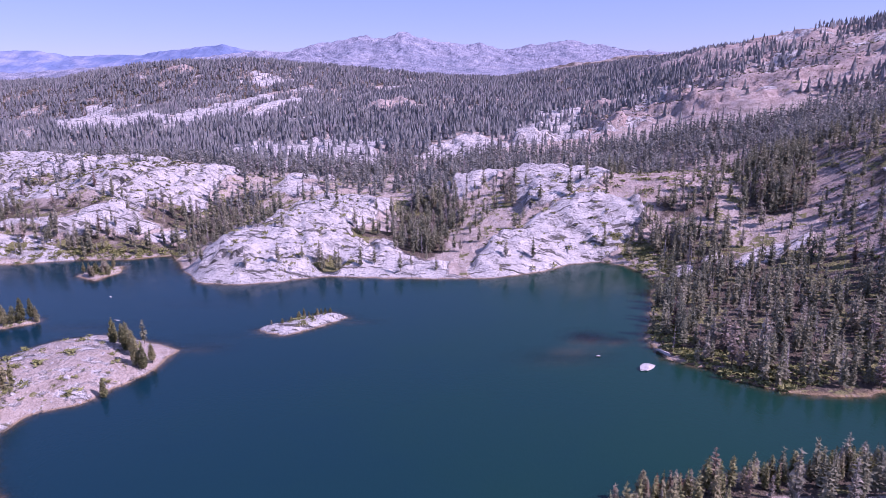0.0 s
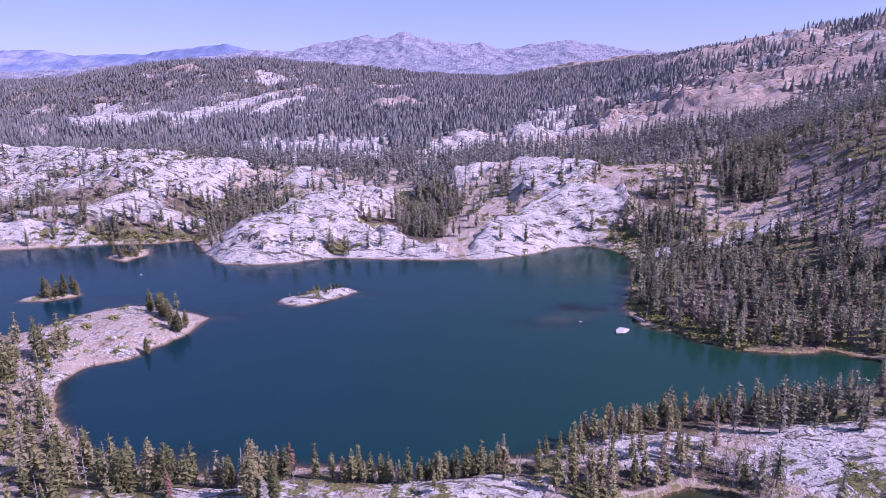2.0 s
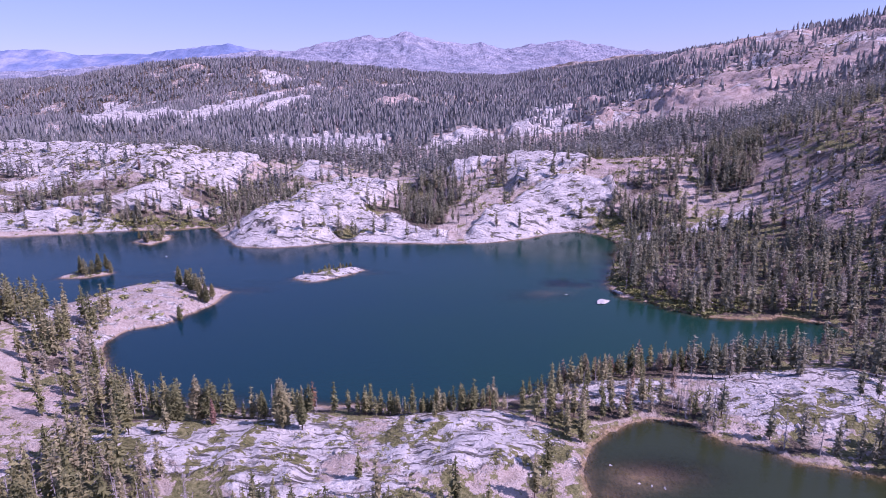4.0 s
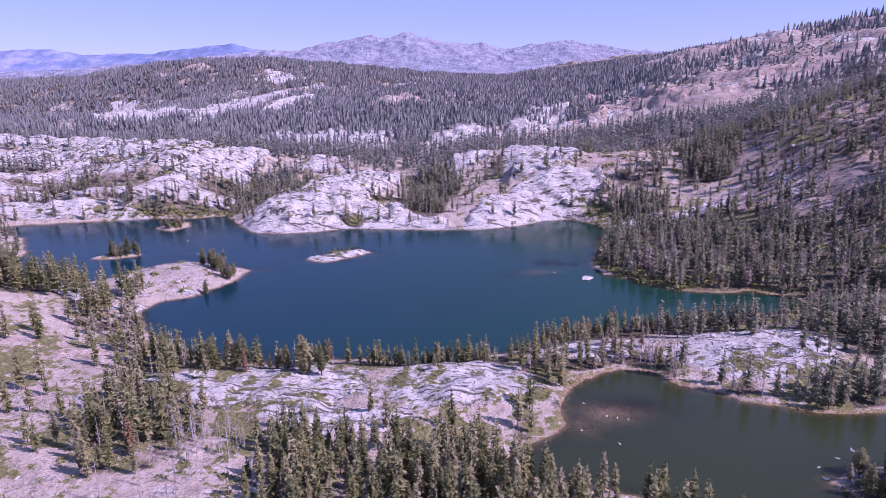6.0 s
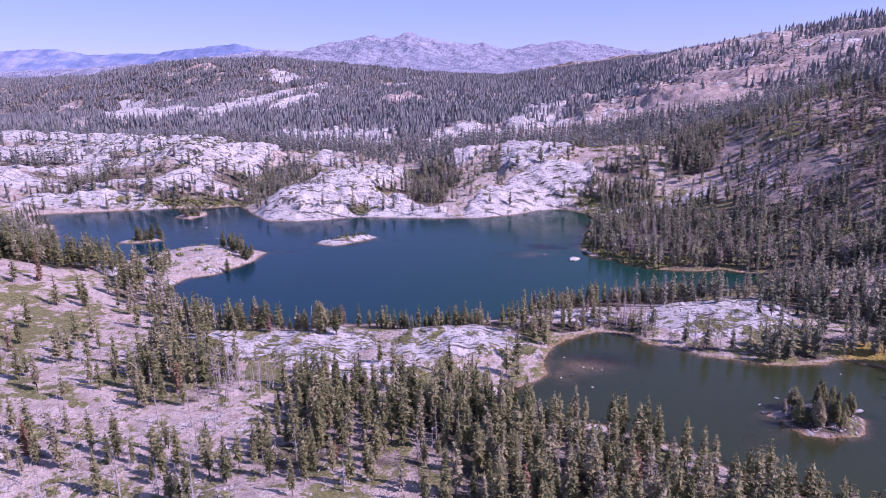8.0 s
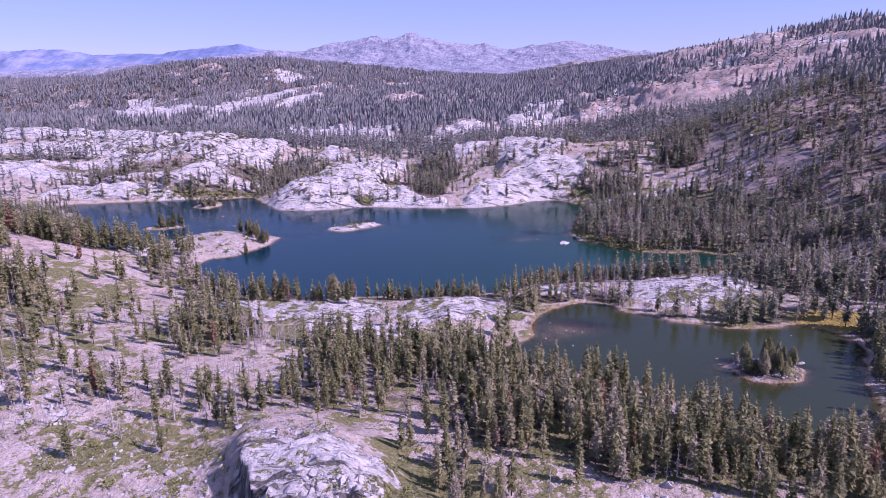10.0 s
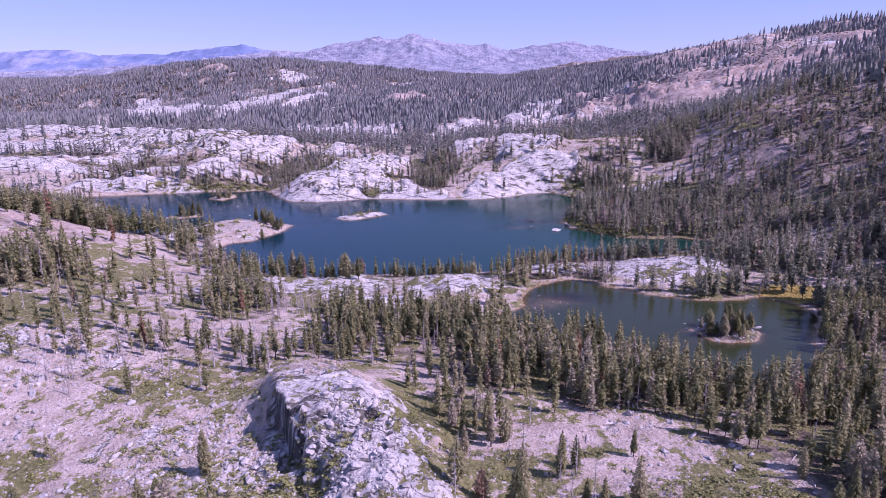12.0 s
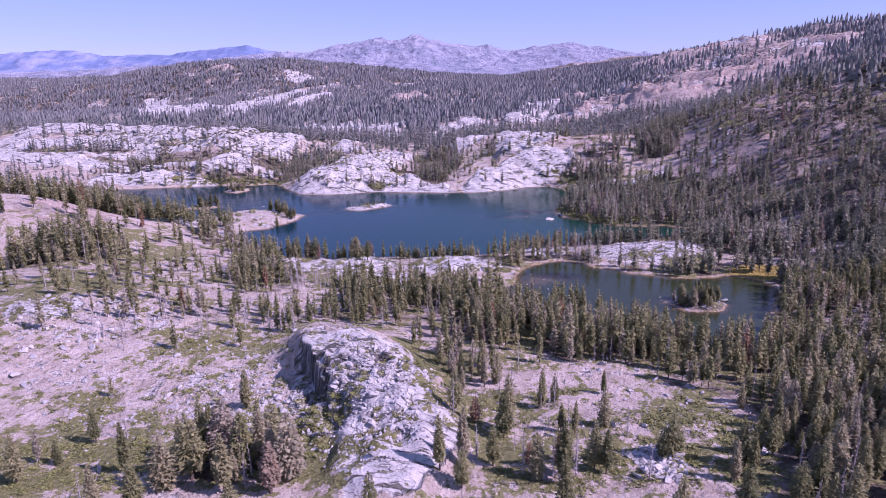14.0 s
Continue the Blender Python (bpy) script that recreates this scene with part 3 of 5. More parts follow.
    # the band that the water has stained, and the lake bed
    z = N.new("ShaderNodeSeparateXYZ")
    L.new(pos, z.inputs[0])
    wet = calc(N, L, "SUBTRACT", 1.0, step(N, L, calc(N, L, "ADD", z.outputs[2], calc(N, L, "MULTIPLY", mid, -0.8)), -0.3, 0.1))
    wet = calc(N, L, "MULTIPLY", wet, 0.8)
    bed = ramp(N, L, fine, [(0.3, (0.17, 0.115, 0.06)), (0.7, (0.38, 0.27, 0.16))])
    col = mix(N, L, wet, col, bed)
    L.new(col, P.inputs["Base Color"])
    P.inputs["Roughness"].default_value = 0.92
    P.inputs["Specular IOR Level"].default_value = 0.2
    h = calc(N, L, "ADD", calc(N, L, "MULTIPLY", fine, 0.5), mid)
    h = calc(N, L, "SUBTRACT", h, calc(N, L, "MULTIPLY", calc(N, L, "MULTIPLY", calc(N, L, "ADD", line, line2), 0.35), rockiness))
    dip = calc(N, L, "ADD", calc(N, L, "ADD", seam, calc(N, L, "MULTIPLY", seam2, 0.5)), calc(N, L, "MULTIPLY", calc(N, L, "ADD", crack, crack2), 0.3))
    h = calc(N, L, "SUBTRACT", h, calc(N, L, "MULTIPLY", dip, calc(N, L, "MULTIPLY", rockiness, 0.9)))
    bump(N, L, h, 2.2, 1.0, P)
    return m


def water_material(name, deep, murk):
    m, N, L, P = material(name)
    geo = N.new("ShaderNodeNewGeometry")
    pos = geo.outputs["Position"]
    att = N.new("ShaderNodeAttribute")
    att.attribute_name = "shoal"
    n = tex(N, L, pos, 0.02, 4)
    place = N.new("ShaderNodeSeparateXYZ")
    L.new(pos, place.inputs[0])
    far = calc(N, L, "ADD", place.outputs[0], calc(N, L, "MULTIPLY", n, 110.0))
    col = mix(N, L, step(N, L, far, -70.0, 170.0), deep, murk)
    L.new(col, P.inputs["Base Color"])
    P.inputs["Roughness"].default_value = 0.6
    P.inputs["Specular IOR Level"].default_value = 0.0
    clear = N.new("ShaderNodeBsdfTransparent")
    clear.inputs[0].default_value = (0.97, 0.97, 0.92, 1)
    body = N.new("ShaderNodeMixShader")
    see = calc(N, L, "ADD", att.outputs["Fac"], calc(N, L, "MULTIPLY", calc(N, L, "SUBTRACT", tex(N, L, pos, 0.2, 5, 0.6), 0.5), calc(N, L, "MULTIPLY", att.outputs["Fac"], 1.2)), True)
    L.new(see, body.inputs[0])
    L.new(P.outputs[0], body.inputs[1])
    L.new(clear.outputs[0], body.inputs[2])
    gloss = N.new("ShaderNodeBsdfGlossy")
    gloss.inputs["Roughness"].default_value = 0.13
    fres = N.new("ShaderNodeFresnel")
    fres.inputs["IOR"].default_value = 1.333
    wave = N.new("ShaderNodeMapping")
    wave.inputs["Scale"].default_value = (1.0, 0.6, 1.0)
    L.new(pos, wave.inputs["Vector"])
    b = N.new("ShaderNodeBump")
    b.inputs["Strength"].default_value, b.inputs["Distance"].default_value = 0.65, 0.09
    L.new(tex(N, L, wave.outputs[0], 0.9, 4, 0.6), b.inputs["Height"])
    L.new(b.outputs[0], gloss.inputs["Normal"])
    L.new(b.outputs[0], fres.inputs["Normal"])
    top = N.new("ShaderNodeMixShader")
    L.new(fres.outputs[0], top.inputs[0])
    L.new(body.outputs[0], top.inputs[1])
    L.new(gloss.outputs[0], top.inputs[2])
    L.new(top.outputs[0], N["Material Output"].inputs["Surface"])
    return m


def needle_material(name, single, pale=0.0):
    m, N, L, P = material(name)
    geo = N.new("ShaderNodeNewGeometry")
    if single:
        info = N.new("ShaderNodeObjectInfo")
        tint = info.outputs["Random"]
    else:
        att = N.new("ShaderNodeAttribute")
        att.attribute_name = "tint"
        tint = att.outputs["Fac"]
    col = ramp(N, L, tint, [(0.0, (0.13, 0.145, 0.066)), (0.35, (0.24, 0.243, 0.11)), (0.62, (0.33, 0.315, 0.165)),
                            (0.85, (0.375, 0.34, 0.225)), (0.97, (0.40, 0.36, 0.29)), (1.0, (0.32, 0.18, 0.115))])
    # pale mixes distance haze into the needle colour
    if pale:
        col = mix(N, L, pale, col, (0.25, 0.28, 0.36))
    n = tex(N, L, geo.outputs["Position"], 1.6, 3)
    col = mix(N, L, step(N, L, n, 0.35, 0.7), col, mix(N, L, 0.45, col, (0.19, 0.175, 0.10)))
    isl = mix(N, L, geo.outputs["Random Per Island"], (0.78, 0.78, 0.78), (1.25, 1.22, 1.18))
    col = mix(N, L, 1.0, col, isl, "MULTIPLY")
    L.new(col, P.inputs["Base Color"])
    P.inputs["Roughness"].default_value = 0.75
    P.inputs["Specular IOR Level"].default_value = 0.25
    thin = N.new("ShaderNodeBsdfTranslucent")
    L.new(col, thin.inputs[0])
    both = N.new("ShaderNodeMixShader")
    both.inputs[0].default_value = 0.38
    L.new(P.outputs[0], both.inputs[1])
    L.new(thin.outputs[0], both.inputs[2])
    L.new(both.outputs[0], N["Material Output"].inputs["Surface"])
    return m


def plain_material(name, stops, scale, rough=0.9, relief=0.0):
    m, N, L, P = material(name)
    geo = N.new("ShaderNodeNewGeometry")
    n = tex(N, L, geo.outputs["Position"], scale, 5, 0.6)
    isl = geo.outputs["Random Per Island"]
    f = calc(N, L, "ADD", calc(N, L, "MULTIPLY", n, 0.75), calc(N, L, "MULTIPLY", isl, 0.25))
    L.new(ramp(N, L, f, stops), P.inputs["Base Color"])
    P.inputs["Roughness"].default_value = rough
    P.inputs["Specular IOR Level"].default_value = 0.25
    if relief:
        bump(N, L, n, relief, 0.8, P)
    return m


def ridge_material():
    """Bare rock with chutes, ribs and dark scrub; haze is painted in as lavender-grey."""
    m, N, L, P = material("ridge_rock")
    pos = N.new("ShaderNodeNewGeometry").outputs["Position"]
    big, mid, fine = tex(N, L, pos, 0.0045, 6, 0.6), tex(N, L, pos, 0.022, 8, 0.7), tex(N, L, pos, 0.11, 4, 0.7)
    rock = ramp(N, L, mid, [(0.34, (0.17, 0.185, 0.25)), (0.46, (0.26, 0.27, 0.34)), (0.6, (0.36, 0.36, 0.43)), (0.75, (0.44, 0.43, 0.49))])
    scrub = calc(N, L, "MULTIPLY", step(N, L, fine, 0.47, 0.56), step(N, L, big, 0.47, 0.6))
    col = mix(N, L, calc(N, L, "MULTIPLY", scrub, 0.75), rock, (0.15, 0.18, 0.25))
    L.new(col, P.inputs["Base Color"])
    P.inputs["Roughness"].default_value = 0.95
    P.inputs["Specular IOR Level"].default_value = 0.2
    bump(N, L, calc(N, L, "ADD", mid, calc(N, L, "MULTIPLY", fine, 0.3)), 22.0, 0.9, P)
    return m


GROUND = ground_material()
LAKE_WATER = water_material("lake_water", (0.0022, 0.0265, 0.040), (0.0045, 0.036, 0.0255))
POND_WATER = water_material("pond_water", (0.017, 0.026, 0.013), (0.027, 0.037, 0.016))
NEEDLES = needle_material("needles", True)
FOREST_NEEDLES = needle_material("forest_needles", False)
# the same needles with more haze painted in, step by step with distance
SHORE_NEEDLES = needle_material("hazed_shore_needles", False, 0.25)
VALLEY_NEEDLES = needle_material("hazed_valley_needles", False, 0.55)
FAR_NEEDLES = needle_material("hazed_far_needles", False, 0.7)
BARK = plain_material("bark", [(0.3, (0.06, 0.045, 0.035)), (0.7, (0.17, 0.13, 0.105))], 1.5)
DEADWOOD = plain_material("weathered_wood", [(0.3, (0.24, 0.21, 0.20)), (0.7, (0.46, 0.41, 0.40))], 1.2)
RUSTY = plain_material("rust_red_needles", [(0.3, (0.18, 0.10, 0.075)), (0.7, (0.36, 0.215, 0.165))], 1.4)
BOULDER = plain_material("boulder_granite", [(0.3, (0.24, 0.225, 0.215)), (0.55, (0.37, 0.35, 0.34)), (0.75, (0.49, 0.47, 0.455))], 0.8, 0.9, 0.25)
LEAVES = plain_material("shrub_leaves", [(0.25, (0.085, 0.095, 0.03)), (0.5, (0.19, 0.195, 0.066)), (0.8, (0.32, 0.30, 0.13))], 1.3, 0.75)
RIDGE = ridge_material()
SCRUB = plain_material("dry_scrub", [(0.25, (0.07, 0.07, 0.04)), (0.5, (0.13, 0.125, 0.07)), (0.8, (0.22, 0.20, 0.13))], 1.1, 0.8)
# the blue of this base colour stands in for distance haze
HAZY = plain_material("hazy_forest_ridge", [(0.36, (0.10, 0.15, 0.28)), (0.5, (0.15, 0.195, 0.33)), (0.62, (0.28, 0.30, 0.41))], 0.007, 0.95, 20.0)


# ---------------------------------------------------------------- mesh helpers
def build(name, verts, faces, mats, index=None, attrs=(), shade=False):
    """A mesh from arrays; faces all have the same number of corners."""
    verts, faces = np.asarray(verts, np.float32), np.asarray(faces, np.int32)
    me = bpy.data.meshes.new(name)
    me.vertices.add(len(verts))
    me.vertices.foreach_set("co", verts.ravel())
    n = faces.shape[1]
    me.loops.add(faces.size)
    me.loops.foreach_set("vertex_index", faces.ravel())
    me.polygons.add(len(faces))
    me.polygons.foreach_set("loop_start", np.arange(0, faces.size, n, dtype=np.int32))
    for mm in mats:
        me.materials.append(mm)
    if index is not None:
        me.polygons.foreach_set("material_index", np.asarray(index, np.int32))
    me.polygons.foreach_set("use_smooth", np.full(len(faces), shade))
    for key, kind, values in attrs:
        a = me.attributes.new(key, kind, "POINT")
        a.data.foreach_set("color" if kind == "FLOAT_COLOR" else "value", np.asarray(values, np.float32).ravel())
    me.update(calc_edges=True)
    me.validate()
    return me


def sheet(xs, ys):
    """Grid corners and quads over two rows of coordinates."""
    X, Y = np.meshgrid(xs, ys)
    nx, ny = len(xs), len(ys)
    i = (np.arange(ny - 1)[:, None] * nx + np.arange(nx - 1)[None, :]).ravel()
    return X.ravel(), Y.ravel(), np.stack([i, i + 1, i + nx + 1, i + nx], 1)


def spaced(stops):
    """Coordinates whose spacing glides between (place, spacing) stops."""
    out, v = [stops[0][0]], stops[0][0]
    at, gap = [s[0] for s in stops], [s[1] for s in stops]
    while v < stops[-1][0]:
        v += float(np.interp(v, at, gap))
        out.append(v)
    return np.array(out)


# ---------------------------------------------------------------- ground
XS = spaced([(-2900, 60), (-1200, 30), (-520, 8), (-330, 3.0), (-150, 2.3), (-66, 1.3), (-58, 0.85), (6, 0.85), (14, 2.0), (150, 2.5),
             (300, 3.4), (520, 7), (1100, 28), (2600, 70)])
YS = spaced([(-700, 40), (-180, 8), (-112, 1.4), (-100, 0.9), (-10, 0.9), (10, 2.6), (300, 3.0), (312, 1.8), (400, 1.9), (500, 2.6), (560, 4.6), (690, 5.0), (760, 4.6), (900, 7), (1500, 14),
             (2400, 30), (4800, 90)])
GX, GY, GF = sheet(XS, YS)
GZ, GW = terrain(GX, GY)
g_rock = granite(GX, GY) * (1 - 0.62 * blob(GX, GY, -137, 212, 40, 46))
g_red = reddish(GX, GY)
g_rock = np.maximum(g_rock, g_red * smooth(0.05, 0.45, fbm(GX, GY, 70.0, 4)) * np.where(GY > 500, 0.6, 0.42))
g_rock = np.maximum(g_rock, np.where(GY < 115, 0.5, 0.0) * smooth(0.0, 0.42, fbm(GX + 70, GY, 24.0, 4)))
g_rock = np.where(GY < 130, g_rock * 0.74, g_rock)
g_wood = woods(GX, GY)
# litter, plus shade painted on the east slope and dense wood floors
g_litter_shade = np.clip(g_wood * np.interp(GY, [350, 450, 700, 1000, 1300], [0.9, 0.4, 0.35, 0.5, 0.9]) + 0.05 + 0.4 * blob(GX, GY, 140, 255, 60, 80) + 0.7 * blob(GX, GY, 111, 43, 12, 9) + 0.3 * smooth(195, 225, GX) * np.interp(GY, [-80, 0, 430, 520], [0, 1, 1, 0]), 0, 1)
g_litter_shade = np.clip(g_litter_shade + np.where(GY < 480, 0.4, 0.0) * zones(GX, GY, GULLIES) + 0.35 * blob(GX, GY, 112, -80, 36, 50), 0, 1)
g_shrub = np.clip(0.43 + np.where(GY < 120, 0.04, 0.0) + 0.34 * fbm(GX + 90, GY, 60.0, 3) - 0.36 * g_rock - 0.10 * g_red + 0.14 * blob(GX, GY, -60, -40, 80, 40) + 0.34 * blob(GX, GY, -85, -86, 75, 18) + 0.3 * blob(GX, GY, -42, -68, 22, 13)
                  + 0.12 * blob(GX, GY, 30, -70, 40, 24) + 0.22 * blob(GX, GY, 42, -90, 34, 18) - 0.22 * blob(GX, GY, -24, -44, 14, 30) + 0.4 * blob(GX, GY, 71, -76, 14, 28) + 0.34 * blob(GX, GY, -6, -34, 6, 24) + 0.5 * blob(GX, GY, 156, 84, 14, 10) + 0.26 * blob(GX, GY, -150, 80, 75, 80) + 0.15 * np.exp(-((GW + 14) / 9) ** 2), 0, 1)
g_shrub = np.where(GY > 600, g_shrub * 0.5, g_shrub)
ground = new("ground", build("ground", np.stack([GX - overhang(GX, GY), GY, GZ], 1), GF, [GROUND], shade=True,
                             attrs=[("cover", "FLOAT_COLOR", np.stack([g_rock, g_shrub, g_red, g_litter_shade], 1))]))
tagged(ground, "pale granite slabs, gravel and low shrubs around lakes", "ground", kind="structure")


def heights(x, y):
    """Height of the ground sheet itself, between its corners."""
    x, y = np.atleast_1d(np.asarray(x, float)), np.atleast_1d(np.asarray(y, float))
    Z = GZ.reshape(len(YS), len(XS))
    i, j = np.clip(np.searchsorted(XS, x) - 1, 0, len(XS) - 2), np.clip(np.searchsorted(YS, y) - 1, 0, len(YS) - 2)
    u, v = (x - XS[i]) / (XS[i + 1] - XS[i]), (y - YS[j]) / (YS[j + 1] - YS[j])
    return (Z[j, i] * (1 - u) + Z[j, i + 1] * u) * (1 - v) + (Z[j + 1, i] * (1 - u) + Z[j + 1, i + 1] * u) * v


# ---------------------------------------------------------------- water
def water(name, box, gap, z, mat, label, inside, shoals):
    x, y, f = sheet(np.arange(box[0], box[2] + gap, gap), np.arange(box[1], box[3] + gap, gap))
    w = inside(x, y)
    keep = w > -9
    f = f[keep[f].any(1)]
    used = np.unique(f)
    remap = np.full(len(x), -1)
    remap[used] = np.arange(len(used))
    x, y, w, f = x[used], y[used], w[used], remap[f]
    s = 0.9 * np.exp(-np.clip(w, 0, None) / 1.9)
    for cx, cy, rx, ry, amount in shoals:
        s = np.maximum(s, amount * np.exp(-((x - cx) / rx) ** 2 - ((y - cy) / ry) ** 2))
    me = build(name, np.stack([x, y, np.full(len(x), z)], 1), f, [mat], attrs=[("shoal", "FLOAT", np.clip(s, 0, 1))], shade=True)
    return tagged(new(name, me), label, "water", kind="structure")


water("lake_water", (-320, 112, 172, 380), 3.0, 0.0, LAKE_WATER, "calm deep blue lake water reflecting the sky",
      lambda x, y: np.where((y > 116) & ((x < 0) | (y > 112 + 0.22 * x)), shore(x, y), -99.0),
      [(56, 243, 8, 6, 1.0), (66, 240, 6, 4.5, 0.8), (44, 226, 16, 7, 0.42), (-40, 264, 12, 4, 0.35), (-96, 238, 12, 5, 0.4), (-150, 262, 22, 6, 0.3), (-75, 126, 14, 7, 0.6),
       (-90, 250, 20, 5, 0.15), (-110, 290, 30, 8, 0.12)])
water("pond_water", (8, -8, 166, 122), 2.5, 0.01, POND_WATER, "shallow brownish green pond water with a sandy shoal",
      lambda x, y: np.where((y < 118) & (edge_distance(POND, x, y) > -14), shore(x, y), -99.0),
      [(54, 85, 15, 7, 0.95), (42, 76, 7, 7, 0.7), (106, 42, 16, 11, 0.5), (90, 34, 9, 7, 0.3)])
water("tarn_water", (-250, 55, -195, 98), 2.5, TARN_Z - 0.25, POND_WATER, "small dark tarn below the west hill",
      lambda x, y: edge_distance(TARN, x, y), [])


# ---------------------------------------------------------------- far mountains
def range_mesh(name, xs, ys, crest_y, crest, foot, crag, mat, label, peaks=()):
    x, y, f = sheet(xs, ys)
    top = np.interp(x, [c[0] for c in crest], [c[1] for c in crest])
    for px, h, w in peaks:
        top = top + h * np.exp(-np.abs((x - px) / w) ** 1.4) * np.exp(-((y - crest_y) / 60.0) ** 2)
    span = (y - ys[0]) / (crest_y - ys[0])
    rise = np.where(y < crest_y, np.clip(span, 0, 1) ** 1.35, np.clip(1 - (y - crest_y) / (ys[-1] - crest_y), 0, 1))
    z = foot + (top - foot) * rise
    z = z + crag * (ridged(x, y, 300.0, 5) - 0.4) * np.clip(rise * 1.6, 0, 1) * np.clip(1.3 - rise, 0.3, 1)
    z = z + crag * 0.26 * ridged(x * 1.3, y, 80.0, 4) * rise
    z = z + crag * 0.9 * ridged(x + 0.35 * y, 0.3 * y, 210.0, 4) * rise * np.clip(1.3 - rise, 0.22, 1)
    return tagged(new(name, build(name, np.stack([x, y, z], 1), f, [mat], shade=False)), label, "mountains", kind="structure")


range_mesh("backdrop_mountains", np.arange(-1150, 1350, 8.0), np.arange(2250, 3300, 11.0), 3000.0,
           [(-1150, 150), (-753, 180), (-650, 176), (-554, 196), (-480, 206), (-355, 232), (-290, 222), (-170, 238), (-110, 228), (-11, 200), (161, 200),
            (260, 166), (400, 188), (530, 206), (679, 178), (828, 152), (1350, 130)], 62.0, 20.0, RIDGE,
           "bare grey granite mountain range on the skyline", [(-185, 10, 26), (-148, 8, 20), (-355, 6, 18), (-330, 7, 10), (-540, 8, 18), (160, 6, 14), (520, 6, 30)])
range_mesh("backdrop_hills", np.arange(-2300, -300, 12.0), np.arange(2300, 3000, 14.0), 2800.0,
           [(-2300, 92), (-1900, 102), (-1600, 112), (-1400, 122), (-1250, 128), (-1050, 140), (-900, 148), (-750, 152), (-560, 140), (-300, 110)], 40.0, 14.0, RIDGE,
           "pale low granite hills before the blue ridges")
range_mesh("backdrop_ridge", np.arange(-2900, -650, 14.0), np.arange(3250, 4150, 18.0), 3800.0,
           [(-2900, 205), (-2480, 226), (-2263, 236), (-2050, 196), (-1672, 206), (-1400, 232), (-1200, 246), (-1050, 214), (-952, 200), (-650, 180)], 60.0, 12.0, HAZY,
           "distant forested ridges with blue haze painted into their colour")


# ---------------------------------------------------------------- plants and stones as arrays
def tube(path, radii, sides=5):
    """A tapered tube along points."""
    v, f = [], []
    for k, (p, r) in enumerate(zip(path, radii)):
        for s in range(sides):
            a = 2 * math.pi * s / sides
            v.append((p[0] + r * math.cos(a), p[1] + r * math.sin(a), p[2]))
    for k in range(len(path) - 1):
        for s in range(sides):
            a, b = k * sides + s, k * sides + (s + 1) % sides
            f += [(a, b, b + sides), (a, b + sides, a + sides)]
    return np.array(v), np.array(f)


def join(parts):
    v, f, n = [], [], 0
    for pv, pf in parts:
        v.append(pv)
        f.append(pf + n)
        n += len(pv)
    return np.concatenate(v), np.concatenate(f)


def crown(rng, tall, wide, count, size, low=0.14):
    """Feathery sprays of needles on ragged branches, fullest below the middle and blunt at the top."""
    taper, swell = rng.uniform(0.5, 0.72), rng.uniform(0.25, 0.45)
    t = 1 - rng.rand(count) ** 0.62
    u = low + (0.985 - low) * t
    branch = rng.randint(0, 9, count)
    tier = np.floor(u * 15).astype(int)
    phase, length = rng.uniform(0, 6.28, 17), rng.uniform(0.66, 1.16, (17, 9))
    a = phase[tier] + branch * 6.283 / 9 + rng.normal(size=count) * 0.36
    reach = wide * ((1 - t) ** taper + 0.03) * (0.5 + 0.5 * smooth(0, swell, t)) * length[tier, branch]
    r = reach * rng.uniform(0.3, 1.0, count) ** 0.6
    z = u * tall - 0.22 * r + rng.normal(size=count) * 0.016 * tall
    s = (size * tall * (0.65 + 0.5 * (1 - t)) * rng.uniform(0.7, 1.3, count))[:, None]
    lift = rng.normal(size=count) * 0.35 + 0.5 * t - 0.25
    out = np.stack([np.cos(a), np.sin(a), lift], 1) + rng.normal(size=(count, 3)) * 0.3
    side = np.stack([-np.sin(a), np.cos(a), np.zeros(count)], 1) + rng.normal(size=(count, 3)) * 0.55
    c = np.stack([r * np.cos(a), r * np.sin(a), z], 1)
    v = np.stack([c - out * s * 0.6 + side * s * 0.55, c - out * s * 0.5 - side * s * 0.55, c + out * s * 0.95], 1).reshape(-1, 3)
    f = np.arange(count * 3).reshape(-1, 3)
    k = len(v)
    q = 0.014 * tall
    top = np.array([(q, 0, tall * 0.92), (-q, q, tall * 0.92), (-q, -q, tall * 0.92), (0, 0, tall * 1.01)])
    shell = np.concatenate([v, top]), np.concatenate([f, np.array([(k, k + 1, k + 3), (k + 1, k + 2, k + 3), (k + 2, k, k + 3)])])
    return join([shell, far_crown(rng, tall * 0.92, wide * 0.42, low + 0.06, 3, 5)])


def far_crown(rng, tall, wide, low=0.1, skirts=4, lobes=6):
    """Ragged skirts: the dense heart of a crown, or a whole tree that is always far away."""
    v, f = [], []
    for k in range(skirts):
        u = low + 0.82 * k / skirts
        r = wide * (1 - u) ** 0.8
        i = len(v)
        v.append((0, 0, min(1.02, u + 1.44 / skirts) * tall))
        turn = rng.uniform(0, 6.28)
        for s in range(lobes):
            a = turn + s * 2 * math.pi / lobes
            q = r * (1.15 if s % 2 else 0.62) * rng.uniform(0.8, 1.2)
            v.append((q * math.cos(a), q * math.sin(a), (u - (0.03 if s % 2 else -0.03)) * tall))
        for s in range(lobes):
            f.append((i, i + 1 + s, i + 1 + (s + 1) % lobes))
    return np.array(v), np.array(f)


